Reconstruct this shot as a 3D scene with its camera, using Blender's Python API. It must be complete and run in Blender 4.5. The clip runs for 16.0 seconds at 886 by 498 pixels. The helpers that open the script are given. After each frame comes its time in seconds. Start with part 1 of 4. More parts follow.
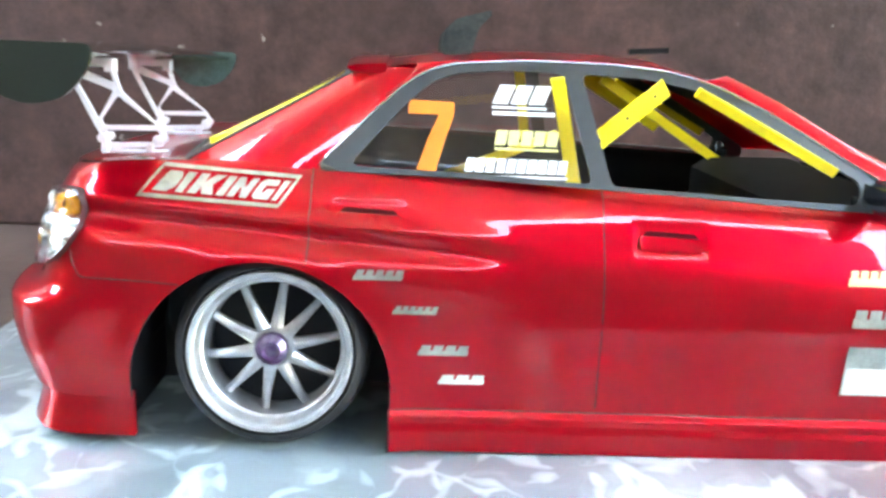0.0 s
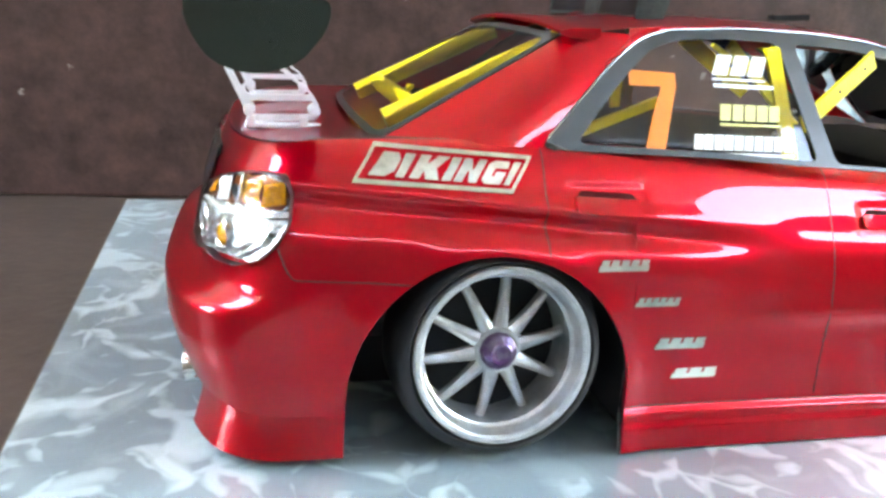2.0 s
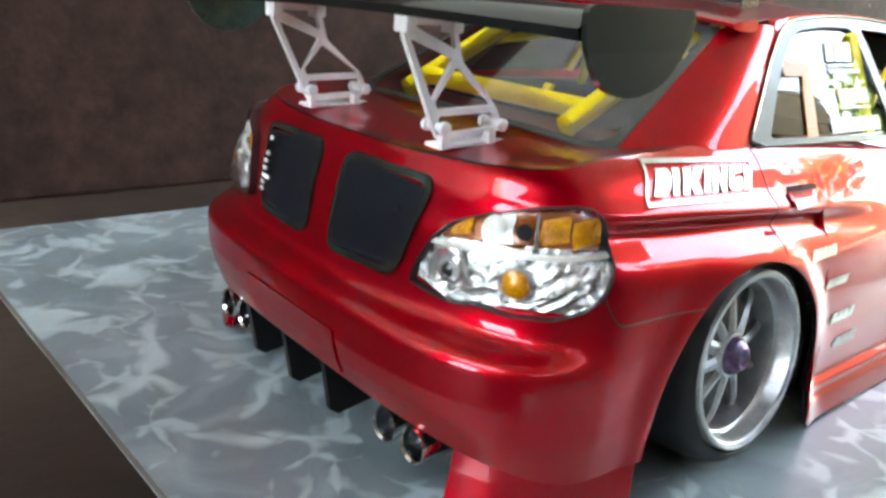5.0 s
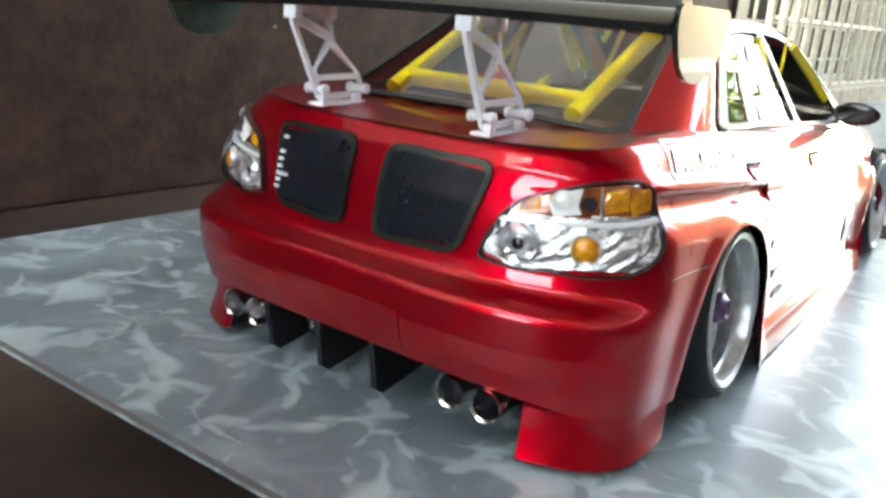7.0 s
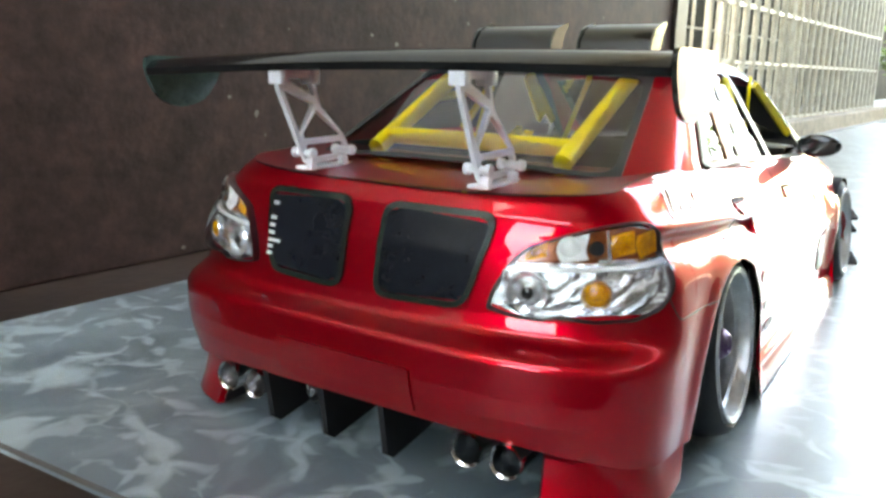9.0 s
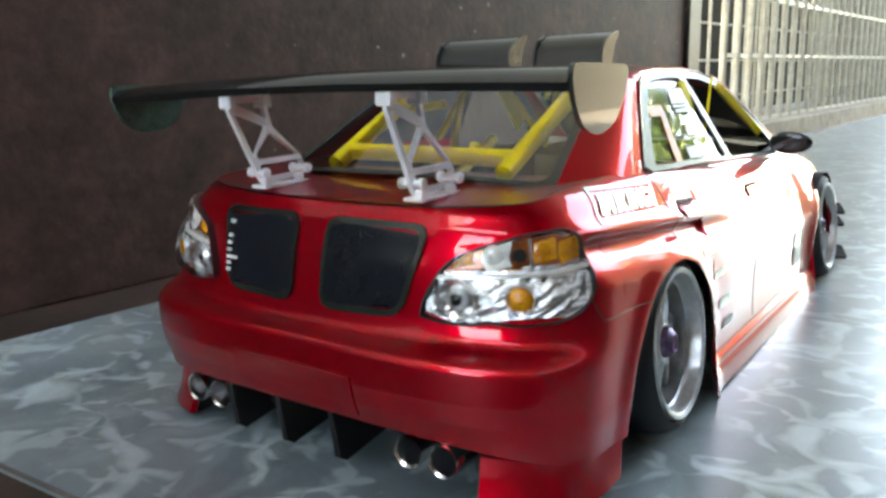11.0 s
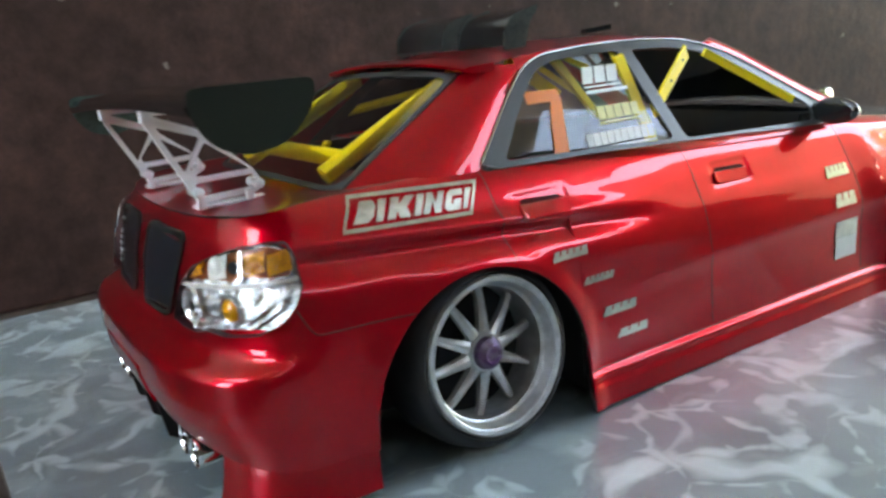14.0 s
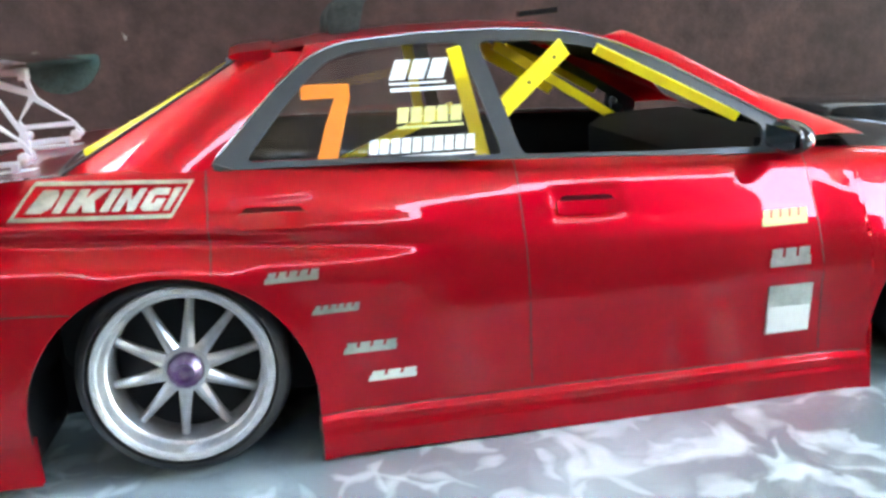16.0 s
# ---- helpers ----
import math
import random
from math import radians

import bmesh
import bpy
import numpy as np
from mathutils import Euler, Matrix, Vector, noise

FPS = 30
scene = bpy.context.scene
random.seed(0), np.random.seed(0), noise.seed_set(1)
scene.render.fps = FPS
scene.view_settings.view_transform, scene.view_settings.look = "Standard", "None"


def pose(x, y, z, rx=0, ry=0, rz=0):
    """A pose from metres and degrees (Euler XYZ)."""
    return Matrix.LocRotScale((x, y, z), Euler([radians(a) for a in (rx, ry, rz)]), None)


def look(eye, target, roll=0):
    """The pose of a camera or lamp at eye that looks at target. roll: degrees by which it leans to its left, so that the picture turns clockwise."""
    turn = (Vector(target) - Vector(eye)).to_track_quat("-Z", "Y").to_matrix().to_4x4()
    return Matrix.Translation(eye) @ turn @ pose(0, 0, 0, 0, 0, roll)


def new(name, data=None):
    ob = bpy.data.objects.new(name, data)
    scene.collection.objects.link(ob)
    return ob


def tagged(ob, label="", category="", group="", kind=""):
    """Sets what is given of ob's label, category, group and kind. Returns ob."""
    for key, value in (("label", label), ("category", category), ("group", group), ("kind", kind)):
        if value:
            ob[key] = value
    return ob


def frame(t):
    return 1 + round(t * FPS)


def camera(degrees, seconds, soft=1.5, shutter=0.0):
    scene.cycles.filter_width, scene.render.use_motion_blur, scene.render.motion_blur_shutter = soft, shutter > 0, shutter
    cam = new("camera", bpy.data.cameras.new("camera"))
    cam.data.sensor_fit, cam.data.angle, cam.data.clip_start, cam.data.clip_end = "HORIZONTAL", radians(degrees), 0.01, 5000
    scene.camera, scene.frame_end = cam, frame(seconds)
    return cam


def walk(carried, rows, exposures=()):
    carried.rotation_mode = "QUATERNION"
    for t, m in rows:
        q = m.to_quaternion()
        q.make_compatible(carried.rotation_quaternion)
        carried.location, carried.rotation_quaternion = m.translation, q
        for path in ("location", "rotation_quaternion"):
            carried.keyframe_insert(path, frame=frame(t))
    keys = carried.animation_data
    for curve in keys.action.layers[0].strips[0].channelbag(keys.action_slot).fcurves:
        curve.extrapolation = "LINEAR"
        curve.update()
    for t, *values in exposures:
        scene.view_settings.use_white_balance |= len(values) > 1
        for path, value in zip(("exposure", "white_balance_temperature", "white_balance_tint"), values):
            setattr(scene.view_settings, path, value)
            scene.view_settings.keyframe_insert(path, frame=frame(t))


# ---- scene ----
cam = camera(57.5, 16.0, soft=2.9, shutter=0.3)
PATH = [
    (0, (0.023, -0.001, 0.139), (-0.037, 1.938, -0.344), 1.8),
    (0.5, (0.001, -0.01, 0.137), (-0.05, 1.929, -0.351), 1.2),
    (1, (-0.035, -0.007, 0.139), (-0.012, 1.933, -0.346), 2.7),
    (1.5, (-0.074, 0.018, 0.138), (0.085, 1.94, -0.391), 3.2),
    (2, (-0.101, 0.036, 0.138), (0.227, 1.921, -0.444), 3.4),
    (2.5, (-0.135, 0.06, 0.132), (0.369, 1.903, -0.456), 3.6),
    (3, (-0.158, 0.08, 0.135), (0.471, 1.886, -0.451), 4.3),
    (3.5, (-0.182, 0.084, 0.145), (0.488, 1.854, -0.501), 2.7),
    (4, (-0.213, 0.108, 0.146), (0.701, 1.766, -0.5), 3.5),
    (4.5, (-0.228, 0.127, 0.144), (0.803, 1.717, -0.495), 3.6),
    (5, (-0.25, 0.132, 0.141), (0.876, 1.653, -0.503), 3.9),
    (5.2, (-0.257, 0.137, 0.136), (0.931, 1.612, -0.507), 4.5),
    (7.5, (-0.324, 0.168, 0.131), (1.189, 1.346, -0.438), 3.5),
    (8, (-0.323, 0.174, 0.129), (1.209, 1.34, -0.41), 1.9),
    (8.5, (-0.326, 0.176, 0.13), (1.245, 1.327, -0.327), 1.7),
    (10.8, (-0.321, 0.155, 0.132), (1.235, 1.335, -0.297), -0.5),
    (11, (-0.317, 0.145, 0.135), (1.211, 1.365, -0.287), -1.2),
    (11.5, (-0.305, 0.123, 0.14), (1.161, 1.411, -0.301), -2.3),
    (12, (-0.29, 0.105, 0.14), (1.09, 1.478, -0.321), -3.3),
    (12.5, (-0.271, 0.079, 0.145), (0.958, 1.582, -0.335), -4.1),
    (13, (-0.245, 0.065, 0.14), (0.913, 1.619, -0.353), -4.8),
    (13.5, (-0.212, 0.049, 0.139), (0.864, 1.67, -0.324), -4.6),
    (14, (-0.176, 0.032, 0.144), (0.725, 1.744, -0.362), -5.7),
    (14.5, (-0.113, 0.017, 0.152), (0.579, 1.817, -0.378), -4.4),
    (15, (-0.065, 0.017, 0.146), (0.447, 1.879, -0.378), -2.9),
    (15.5, (-0.018, 0.016, 0.141), (0.292, 1.92, -0.385), -3.2),
    (16, (0.017, 0.013, 0.138), (0.209, 1.93, -0.4), -3.4),
]

EXPOSURES = [(0, 6.85, 8900, 10), (2.5, 6.25, 9600, 10), (5, 5.45, 10000, 10), (8.5, 5.2, 10100, 10), (11, 4.8, 9600, 10), (12, 4.7, 9600, 10), (13, 4.95, 9600, 10), (14.5, 5.3, 9700, 10), (15.5, 6.0, 9300, 10), (16, 6.3, 8900, 10)]
walk(cam, [(t, look(eye, target, roll)) for t, eye, target, roll in PATH], EXPOSURES)

# ---- world and light ----
SUN_ELEVATION, SUN_TURN = 52, -20
world = bpy.data.worlds.new("sky")
scene.world = world
world.use_nodes = True
wn = world.node_tree.nodes
sky = wn.new("ShaderNodeTexSky")
sky.sky_type, sky.sun_disc = "NISHITA", False
sky.sun_elevation, sky.sun_rotation = radians(SUN_ELEVATION), radians(SUN_TURN)
world.node_tree.links.new(sky.outputs[0], wn["Background"].inputs[0])
wn["Background"].inputs[1].default_value = 0.15

sun_data = bpy.data.lights.new("sun", "SUN")
sun_data.energy, sun_data.angle, sun_data.color = 4.0, radians(0.6), (1.0, 0.95, 0.88)
sun = new("sun", sun_data)
SUN_FROM = Vector((math.sin(radians(SUN_TURN)) * math.cos(radians(SUN_ELEVATION)), math.cos(radians(SUN_TURN)) * math.cos(radians(SUN_ELEVATION)), math.sin(radians(SUN_ELEVATION))))
sun.matrix_world = look(SUN_FROM * 20, (0, 0, 0))


# ---- materials ----
def mat(name, color, rough=0.5, metal=0.0, coat=0.0, vary=0.0, scale=40.0, bump=0.0, bump_scale=200.0, other=None, spec=0.5):
    """A surface with two scales of variation in colour and a fine relief."""
    m = bpy.data.materials.new(name)
    m.use_nodes = True
    nt = m.node_tree
    b = nt.nodes["Principled BSDF"]
    b.inputs["Base Color"].default_value = (*color, 1)
    b.inputs["Roughness"].default_value = rough
    b.inputs["Metallic"].default_value = metal
    b.inputs["Coat Weight"].default_value = coat
    b.inputs["Coat Roughness"].default_value = 0.018
    b.inputs["Specular IOR Level"].default_value = spec
    tc = nt.nodes.new("ShaderNodeTexCoord")
    if vary or other:
        mixes = []
        for k, (sc, det) in enumerate(((scale, 3), (scale * 6.3, 6))):
            n = nt.nodes.new("ShaderNodeTexNoise")
            n.inputs["Scale"].default_value, n.inputs["Detail"].default_value = sc, det
            nt.links.new(tc.outputs["Object"], n.inputs["Vector"])
            mixes.append(n)
        add = nt.nodes.new("ShaderNodeMath")
        add.operation = "MULTIPLY_ADD"
        nt.links.new(mixes[0].outputs["Fac"], add.inputs[0])
        add.inputs[1].default_value = 0.65
        half = nt.nodes.new("ShaderNodeMath")
        half.operation = "MULTIPLY"
        half.inputs[1].default_value = 0.35
        nt.links.new(mixes[1].outputs["Fac"], half.inputs[0])
        nt.links.new(half.outputs[0], add.inputs[2])
        ramp = nt.nodes.new("ShaderNodeValToRGB")
        ramp.color_ramp.elements[0].position, ramp.color_ramp.elements[1].position = 0.36, 0.64
        dark = other if other else tuple(c * (1 - vary) for c in color)
        light = color if other else tuple(min(1, c * (1 + vary)) for c in color)
        ramp.color_ramp.elements[0].color = (*dark, 1)
        ramp.color_ramp.elements[1].color = (*light, 1)
        nt.links.new(add.outputs[0], ramp.inputs[0])
        nt.links.new(ramp.outputs[0], b.inputs["Base Color"])
    if bump:
        n2 = nt.nodes.new("ShaderNodeTexNoise")
        n2.inputs["Scale"].default_value, n2.inputs["Detail"].default_value = bump_scale, 5
        nt.links.new(tc.outputs["Object"], n2.inputs["Vector"])
        bp = nt.nodes.new("ShaderNodeBump")
        bp.inputs["Strength"].default_value, bp.inputs["Distance"].default_value = bump, 0.002
        nt.links.new(n2.outputs["Fac"], bp.inputs["Height"])
        nt.links.new(bp.outputs[0], b.inputs["Normal"])
    return m


def clear(name, tint, gloss=1.0, rough=0.02, ior=1.5):
    """Thin clear plastic: it lets light through and mirrors by Fresnel."""
    m = bpy.data.materials.new(name)
    m.use_nodes = True
    nt = m.node_tree
    nt.nodes.remove(nt.nodes["Principled BSDF"])
    tr, gl, mx, fr = (nt.nodes.new("ShaderNode" + k) for k in ("BsdfTransparent", "BsdfGlossy", "MixShader", "Fresnel"))
    tr.inputs[0].default_value = (*tint, 1)
    gl.inputs["Roughness"].default_value = rough
    gl.inputs["Color"].default_value = (gloss, gloss, gloss, 1)
    fr.inputs[0].default_value = ior
    nt.links.new(fr.outputs[0], mx.inputs[0])
    nt.links.new(tr.outputs[0], mx.inputs[1])
    nt.links.new(gl.outputs[0], mx.inputs[2])
    nt.links.new(mx.outputs[0], nt.nodes["Material Output"].inputs[0])
    return m


def marble(name):
    """Grey-blue laminate with wandering pale veins like light on water."""
    m = mat(name, (0.3, 0.36, 0.4), 0.3)
    nt = m.node_tree
    b = nt.nodes["Principled BSDF"]
    tc = nt.nodes.new("ShaderNodeTexCoord")

    def tex(kind, scale, vec=None, **kw):
        n = nt.nodes.new("ShaderNodeTex" + kind)
        n.inputs["Scale"].default_value = scale
        for k, v in kw.items():
            n.inputs[k].default_value = v
        nt.links.new(vec if vec else tc.outputs["Object"], n.inputs["Vector"])
        return n

    def link(op, a, b_, c=None):
        n = nt.nodes.new("ShaderNodeMath")
        n.operation = op
        n.use_clamp = True
        for i, v in enumerate((a, b_, c)):
            if v is None:
                continue
            if isinstance(v, (int, float)):
                n.inputs[i].default_value = v
            else:
                nt.links.new(v, n.inputs[i])
        return n.outputs[0]

    warp = tex("Noise", 24, Detail=2.0, Roughness=0.45)
    wv = nt.nodes.new("ShaderNodeVectorMath")
    wv.operation = "MULTIPLY_ADD"
    nt.links.new(warp.outputs["Color"], wv.inputs[0])
    wv.inputs[1].default_value = (0.048, 0.048, 0.0)
    nt.links.new(tc.outputs["Object"], wv.inputs[2])
    vein = None
    for scale, grow, cut, top in ((21, 0.75, -0.335, 0.8), (38, 0.8, -0.366, 0.65), (10, 0.4, -0.17, 0.25)):
        vor = nt.nodes.new("ShaderNodeTexVoronoi")
        vor.feature = "DISTANCE_TO_EDGE"
        vor.inputs["Scale"].default_value = scale
        nt.links.new(wv.outputs[0], vor.inputs["Vector"])
        mask = tex("Noise", scale * 1.5, Detail=2.0)
        width = link("MULTIPLY_ADD", mask.outputs["Fac"], grow, cut)
        ratio = link("DIVIDE", vor.outputs["Distance"], link("ADD", width, 0.004))
        stroke = link("MULTIPLY", link("MULTIPLY_ADD", ratio, -1.4, 1.4), link("MULTIPLY", link("MULTIPLY_ADD", width, 9.0, 0.15), top))
        vein = stroke if vein is None else link("MAXIMUM", vein, stroke)
    blot = tex("Noise", 40, wv.outputs[0], Detail=4.0, Roughness=0.55)
    vein = link("ADD", vein, link("MULTIPLY_ADD", blot.outputs["Fac"], 1.5, -0.78))
    cloud = tex("Noise", 14, wv.outputs[0], Detail=5.0)
    cr = nt.nodes.new("ShaderNodeValToRGB")
    cr.color_ramp.elements[0].position, cr.color_ramp.elements[0].color = 0.34, (0.12, 0.155, 0.168, 1)
    cr.color_ramp.elements[1].position, cr.color_ramp.elements[1].color = 0.66, (0.205, 0.262, 0.28, 1)
    nt.links.new(cloud.outputs["Fac"], cr.inputs[0])
    mx = nt.nodes.new("ShaderNodeMix")
    mx.data_type = "RGBA"
    nt.links.new(vein, mx.inputs["Factor"])
    nt.links.new(cr.outputs[0], mx.inputs["A"])
    mx.inputs["B"].default_value = (0.5, 0.6, 0.605, 1)
    nt.links.new(mx.outputs["Result"], b.inputs["Base Color"])
    b.inputs["Roughness"].default_value = 0.28
    b.inputs["Coat Weight"].default_value = 0.8
    b.inputs["Specular IOR Level"].default_value = 0.2
    b.inputs["Coat Roughness"].default_value = 0.28
    b.inputs["Coat IOR"].default_value = 1.62
    return m


M_RED = mat("candy_red_paint", (0.5, 0.0007, 0.0115), 0.29, 0.72, 0.85, 0.1, 30, spec=0.1)
M_RED.node_tree.nodes["Principled BSDF"].inputs["Specular Tint"].default_value = (0.3, 0.004, 0.01, 1)
# body red darkened to paint the shade in the handle recesses
M_RED_SHADE = mat("dark_red_recess_shade", (0.05, 0.001, 0.003), 0.6, spec=0.05)
M_BLACK = mat("matt_black", (0.006, 0.006, 0.007), 0.75, vary=0.3, scale=60)
M_GLOSSBLACK = mat("gloss_black_plastic", (0.01, 0.012, 0.012), 0.12, coat=0.6, vary=0.2, scale=60)
M_SMOKE = mat("pale_smoked_plastic", (0.042, 0.055, 0.052), 0.16, coat=0.6, vary=0.3, scale=120)
M_WING = mat("smoked_dark_green_plastic", (0.013, 0.02, 0.015), 0.22, coat=0.4, vary=0.25, scale=50)
# the wing plastic again, paler to hold the light on the far end plate
M_WING_LIT = mat("lit_pale_teal_plastic", (0.05, 0.088, 0.078), 0.2, coat=0.4, vary=0.35, scale=120)
M_GREY = mat("dark_grey_masking_paint", (0.028, 0.033, 0.034), 0.4, coat=0.15, vary=0.15, scale=80)
M_BEAD = mat("shiny_grey_bead", (0.3, 0.28, 0.28), 0.16, 0.85, vary=0.1, scale=80)
M_GRILLE = mat("black_grille_mesh", (0.009, 0.011, 0.015), 0.2, vary=0.2, scale=150, bump=0.015, bump_scale=900, spec=0.35)
M_YELLOW = mat("yellow_cage_plastic", (0.95, 0.7, 0.015), 0.4, vary=0.1, scale=40)
M_WHITE = mat("white_painted_metal", (0.88, 0.89, 0.9), 0.3, vary=0.06, scale=120)
M_DECALWHITE = mat("white_vinyl", (0.72, 0.74, 0.7), 0.4, vary=0.06, scale=90)
M_SILVER = mat("silver_foil_vinyl", (0.52, 0.53, 0.48), 0.3, 0.88, vary=0.25, scale=150)
M_DECALDARK = mat("dark_vinyl", (0.04, 0.008, 0.01), 0.4, vary=0.2, scale=90)
M_ORANGE = mat("orange_vinyl", (0.85, 0.2, 0.01), 0.4, vary=0.05, scale=90)
M_DECALYELLOW = mat("pale_yellow_vinyl", (0.7, 0.66, 0.25), 0.4, vary=0.05, scale=90)
M_CHROME = mat("chrome", (0.8, 0.8, 0.8), 0.08, 1.0, vary=0.05, scale=120)
M_REFLECT = mat("faceted_lamp_reflector", (0.8, 0.8, 0.78), 0.13, 0.92, vary=0.4, scale=170, bump=0.5, bump_scale=420)
M_BOWL = mat("bright_lamp_bowl", (0.8, 0.8, 0.8), 0.2, 0.85, vary=0.1, scale=120)
M_FROST = mat("frosted_white_lens", (0.8, 0.79, 0.74), 0.3, 0.1, coat=0.5, vary=0.12, scale=200)
M_BULBSEAT = mat("dark_amber_lamp_chamber", (0.3, 0.075, 0.02), 0.2, 0.35, coat=0.6, vary=0.5, scale=200)
M_AMBER = mat("amber_lens", (0.98, 0.29, 0.008), 0.25, coat=0.7, vary=0.5, scale=190, bump=0.4, bump_scale=380)
M_RIM = mat("silver_wheel_plastic", (0.56, 0.57, 0.58), 0.3, 0.7, vary=0.18, scale=160)
M_LIP = mat("brushed_silver_lip", (0.42, 0.44, 0.45), 0.42, 0.45, vary=0.2, scale=220)
M_TYRE = mat("black_rubber", (0.012, 0.012, 0.013), 0.6, vary=0.3, scale=90, bump=0.1, bump_scale=800)
M_PURPLE = mat("purple_anodised_metal", (0.11, 0.035, 0.14), 0.34, 0.8, vary=0.5, scale=300, other=(0.24, 0.2, 0.27))
M_GLASS = clear("clear_window_plastic", (0.95, 0.96, 0.96), 1.0, 0.015, 1.9)
M_PANE = clear("clear_side_pane", (0.95, 0.96, 0.96), 1.0, 0.015, 1.5)
M_LENS = clear("clear_lamp_cover", (0.95, 0.96, 0.96), 1.0, 0.02, 1.28)
M_WALL = mat("dark_brown_plaster", (0.052, 0.0255, 0.0215), 0.65, spec=0.25, vary=0.3, scale=7, bump=0.6, bump_scale=60)
nt = M_WALL.node_tree
base_in = nt.nodes["Principled BSDF"].inputs["Base Color"]
was = base_in.links[0].from_socket
tcw = nt.nodes.new("ShaderNodeTexCoord")
stain = nt.nodes.new("ShaderNodeTexNoise")
stain.inputs["Scale"].default_value, stain.inputs["Detail"].default_value, stain.inputs["Roughness"].default_value = 20, 10, 0.75
spot = nt.nodes.new("ShaderNodeTexVoronoi")
spot.inputs["Scale"].default_value = 19
spot.inputs["Randomness"].default_value = 1.0
warp_n = nt.nodes.new("ShaderNodeTexNoise")
warp_n.inputs["Scale"].default_value = 120
wadd = nt.nodes.new("ShaderNodeVectorMath")
wadd.operation = "MULTIPLY_ADD"
wadd.inputs[1].default_value = (0.012, 0.012, 0.012)
nt.links.new(warp_n.outputs["Color"], wadd.inputs[0])
nt.links.new(tcw.outputs["Object"], wadd.inputs[2])
nt.links.new(tcw.outputs["Object"], stain.inputs["Vector"])
nt.links.new(tcw.outputs["Object"], warp_n.inputs["Vector"])
nt.links.new(wadd.outputs[0], spot.inputs["Vector"])
sr = nt.nodes.new("ShaderNodeValToRGB")
sr.color_ramp.elements[0].position, sr.color_ramp.elements[0].color = 0.05, (1, 1, 1, 1)
sr.color_ramp.elements[1].position, sr.color_ramp.elements[1].color = 0.08, (0, 0, 0, 1)
nt.links.new(spot.outputs["Distance"], sr.inputs[0])
st_r = nt.nodes.new("ShaderNodeValToRGB")
st_r.color_ramp.elements[0].position, st_r.color_ramp.elements[0].color = 0.36, (0.58, 0.56, 0.56, 1)
st_r.color_ramp.elements[1].position, st_r.color_ramp.elements[1].color = 0.68, (1.55, 1.48, 1.42, 1)
nt.links.new(stain.outputs["Fac"], st_r.inputs[0])
mulc = nt.nodes.new("ShaderNodeMix")
mulc.data_type, mulc.blend_type = "RGBA", "MULTIPLY"
mulc.inputs["Factor"].default_value = 1.0
nt.links.new(was, mulc.inputs["A"])
nt.links.new(st_r.outputs[0], mulc.inputs["B"])
addc = nt.nodes.new("ShaderNodeMix")
addc.data_type = "RGBA"
nt.links.new(sr.outputs[0], addc.inputs["Factor"])
nt.links.new(mulc.outputs["Result"], addc.inputs["A"])
addc.inputs["B"].default_value = (0.2, 0.17, 0.15, 1)
nt.links.new(addc.outputs["Result"], base_in)
M_JAMB = mat("dark_brown_paint", (0.014, 0.009, 0.009), 0.5, vary=0.3, scale=9, bump=0.2, bump_scale=60)
M_FLOOR = mat("dark_brown_floor", (0.06, 0.037, 0.028), 0.5, vary=0.35, scale=6, bump=0.3, bump_scale=90)
M_MARBLE = marble("marbled_grey_blue_laminate")
M_EDGE = mat("pale_laminate_edge", (0.15, 0.13, 0.11), 0.5, vary=0.15, scale=60)
# pale plaster of the unseen surfaces that bounce light onto the car
M_CEIL = mat("pale_bounce_plaster", (0.66, 0.65, 0.62), 0.8, vary=0.15, scale=4)
M_NEARWALL = mat("brown_room_plaster", (0.1, 0.085, 0.076), 0.7, vary=0.25, scale=4)
# near black, so that the doors mirror something dark
M_DARKSCREEN = mat("dark_reflection_screen", (0.016, 0.017, 0.013), 0.85, vary=0.35, scale=4)
M_FENCE = mat("cream_painted_iron", (0.33, 0.32, 0.26), 0.45, vary=0.2, scale=30)
M_LEDGE = mat("sandy_stone_ledge", (0.22, 0.18, 0.13), 0.8, vary=0.3, scale=20, bump=0.4, bump_scale=80)
# far darker than tan: the shade behind the fence is in this colour
M_TAN_SHADED = mat("shaded_weathered_tan_render", (0.02, 0.0185, 0.014), 0.9, vary=0.45, scale=5, bump=0.3, bump_scale=50, spec=0.05)
M_GROUND = mat("pale_concrete_ground", (0.24, 0.23, 0.21), 0.85, vary=0.25, scale=2, bump=0.2, bump_scale=40)
M_BARK = mat("brown_bark", (0.12, 0.085, 0.06), 0.85, vary=0.4, scale=30, bump=0.5, bump_scale=120)
M_LEAF = mat("bright_green_leaf", (0.12, 0.2, 0.03), 0.5, vary=0.4, scale=30)


# ---- mesh helpers ----
def part(name, bm, material, parent=None, label="", smooth=True, angle=35):
    """Link a bmesh as one mesh object, under a thing or a part."""
    me = bpy.data.meshes.new(name)
    bmesh.ops.recalc_face_normals(bm, faces=bm.faces)
    bm.to_mesh(me)
    bm.free()
    me.materials.append(material)
    if smooth:
        me.polygons.foreach_set("use_smooth", [True] * len(me.polygons))
        me.set_sharp_from_angle(angle=radians(angle))
    ob = new(name, me)
    if parent is not None:
        ob.parent = parent
    if label:
        ob["label"] = label
    return ob


def group_at(name, place=(0, 0, 0), **tags):
    e = new(name)
    e.location = place
    return tagged(e, **tags)


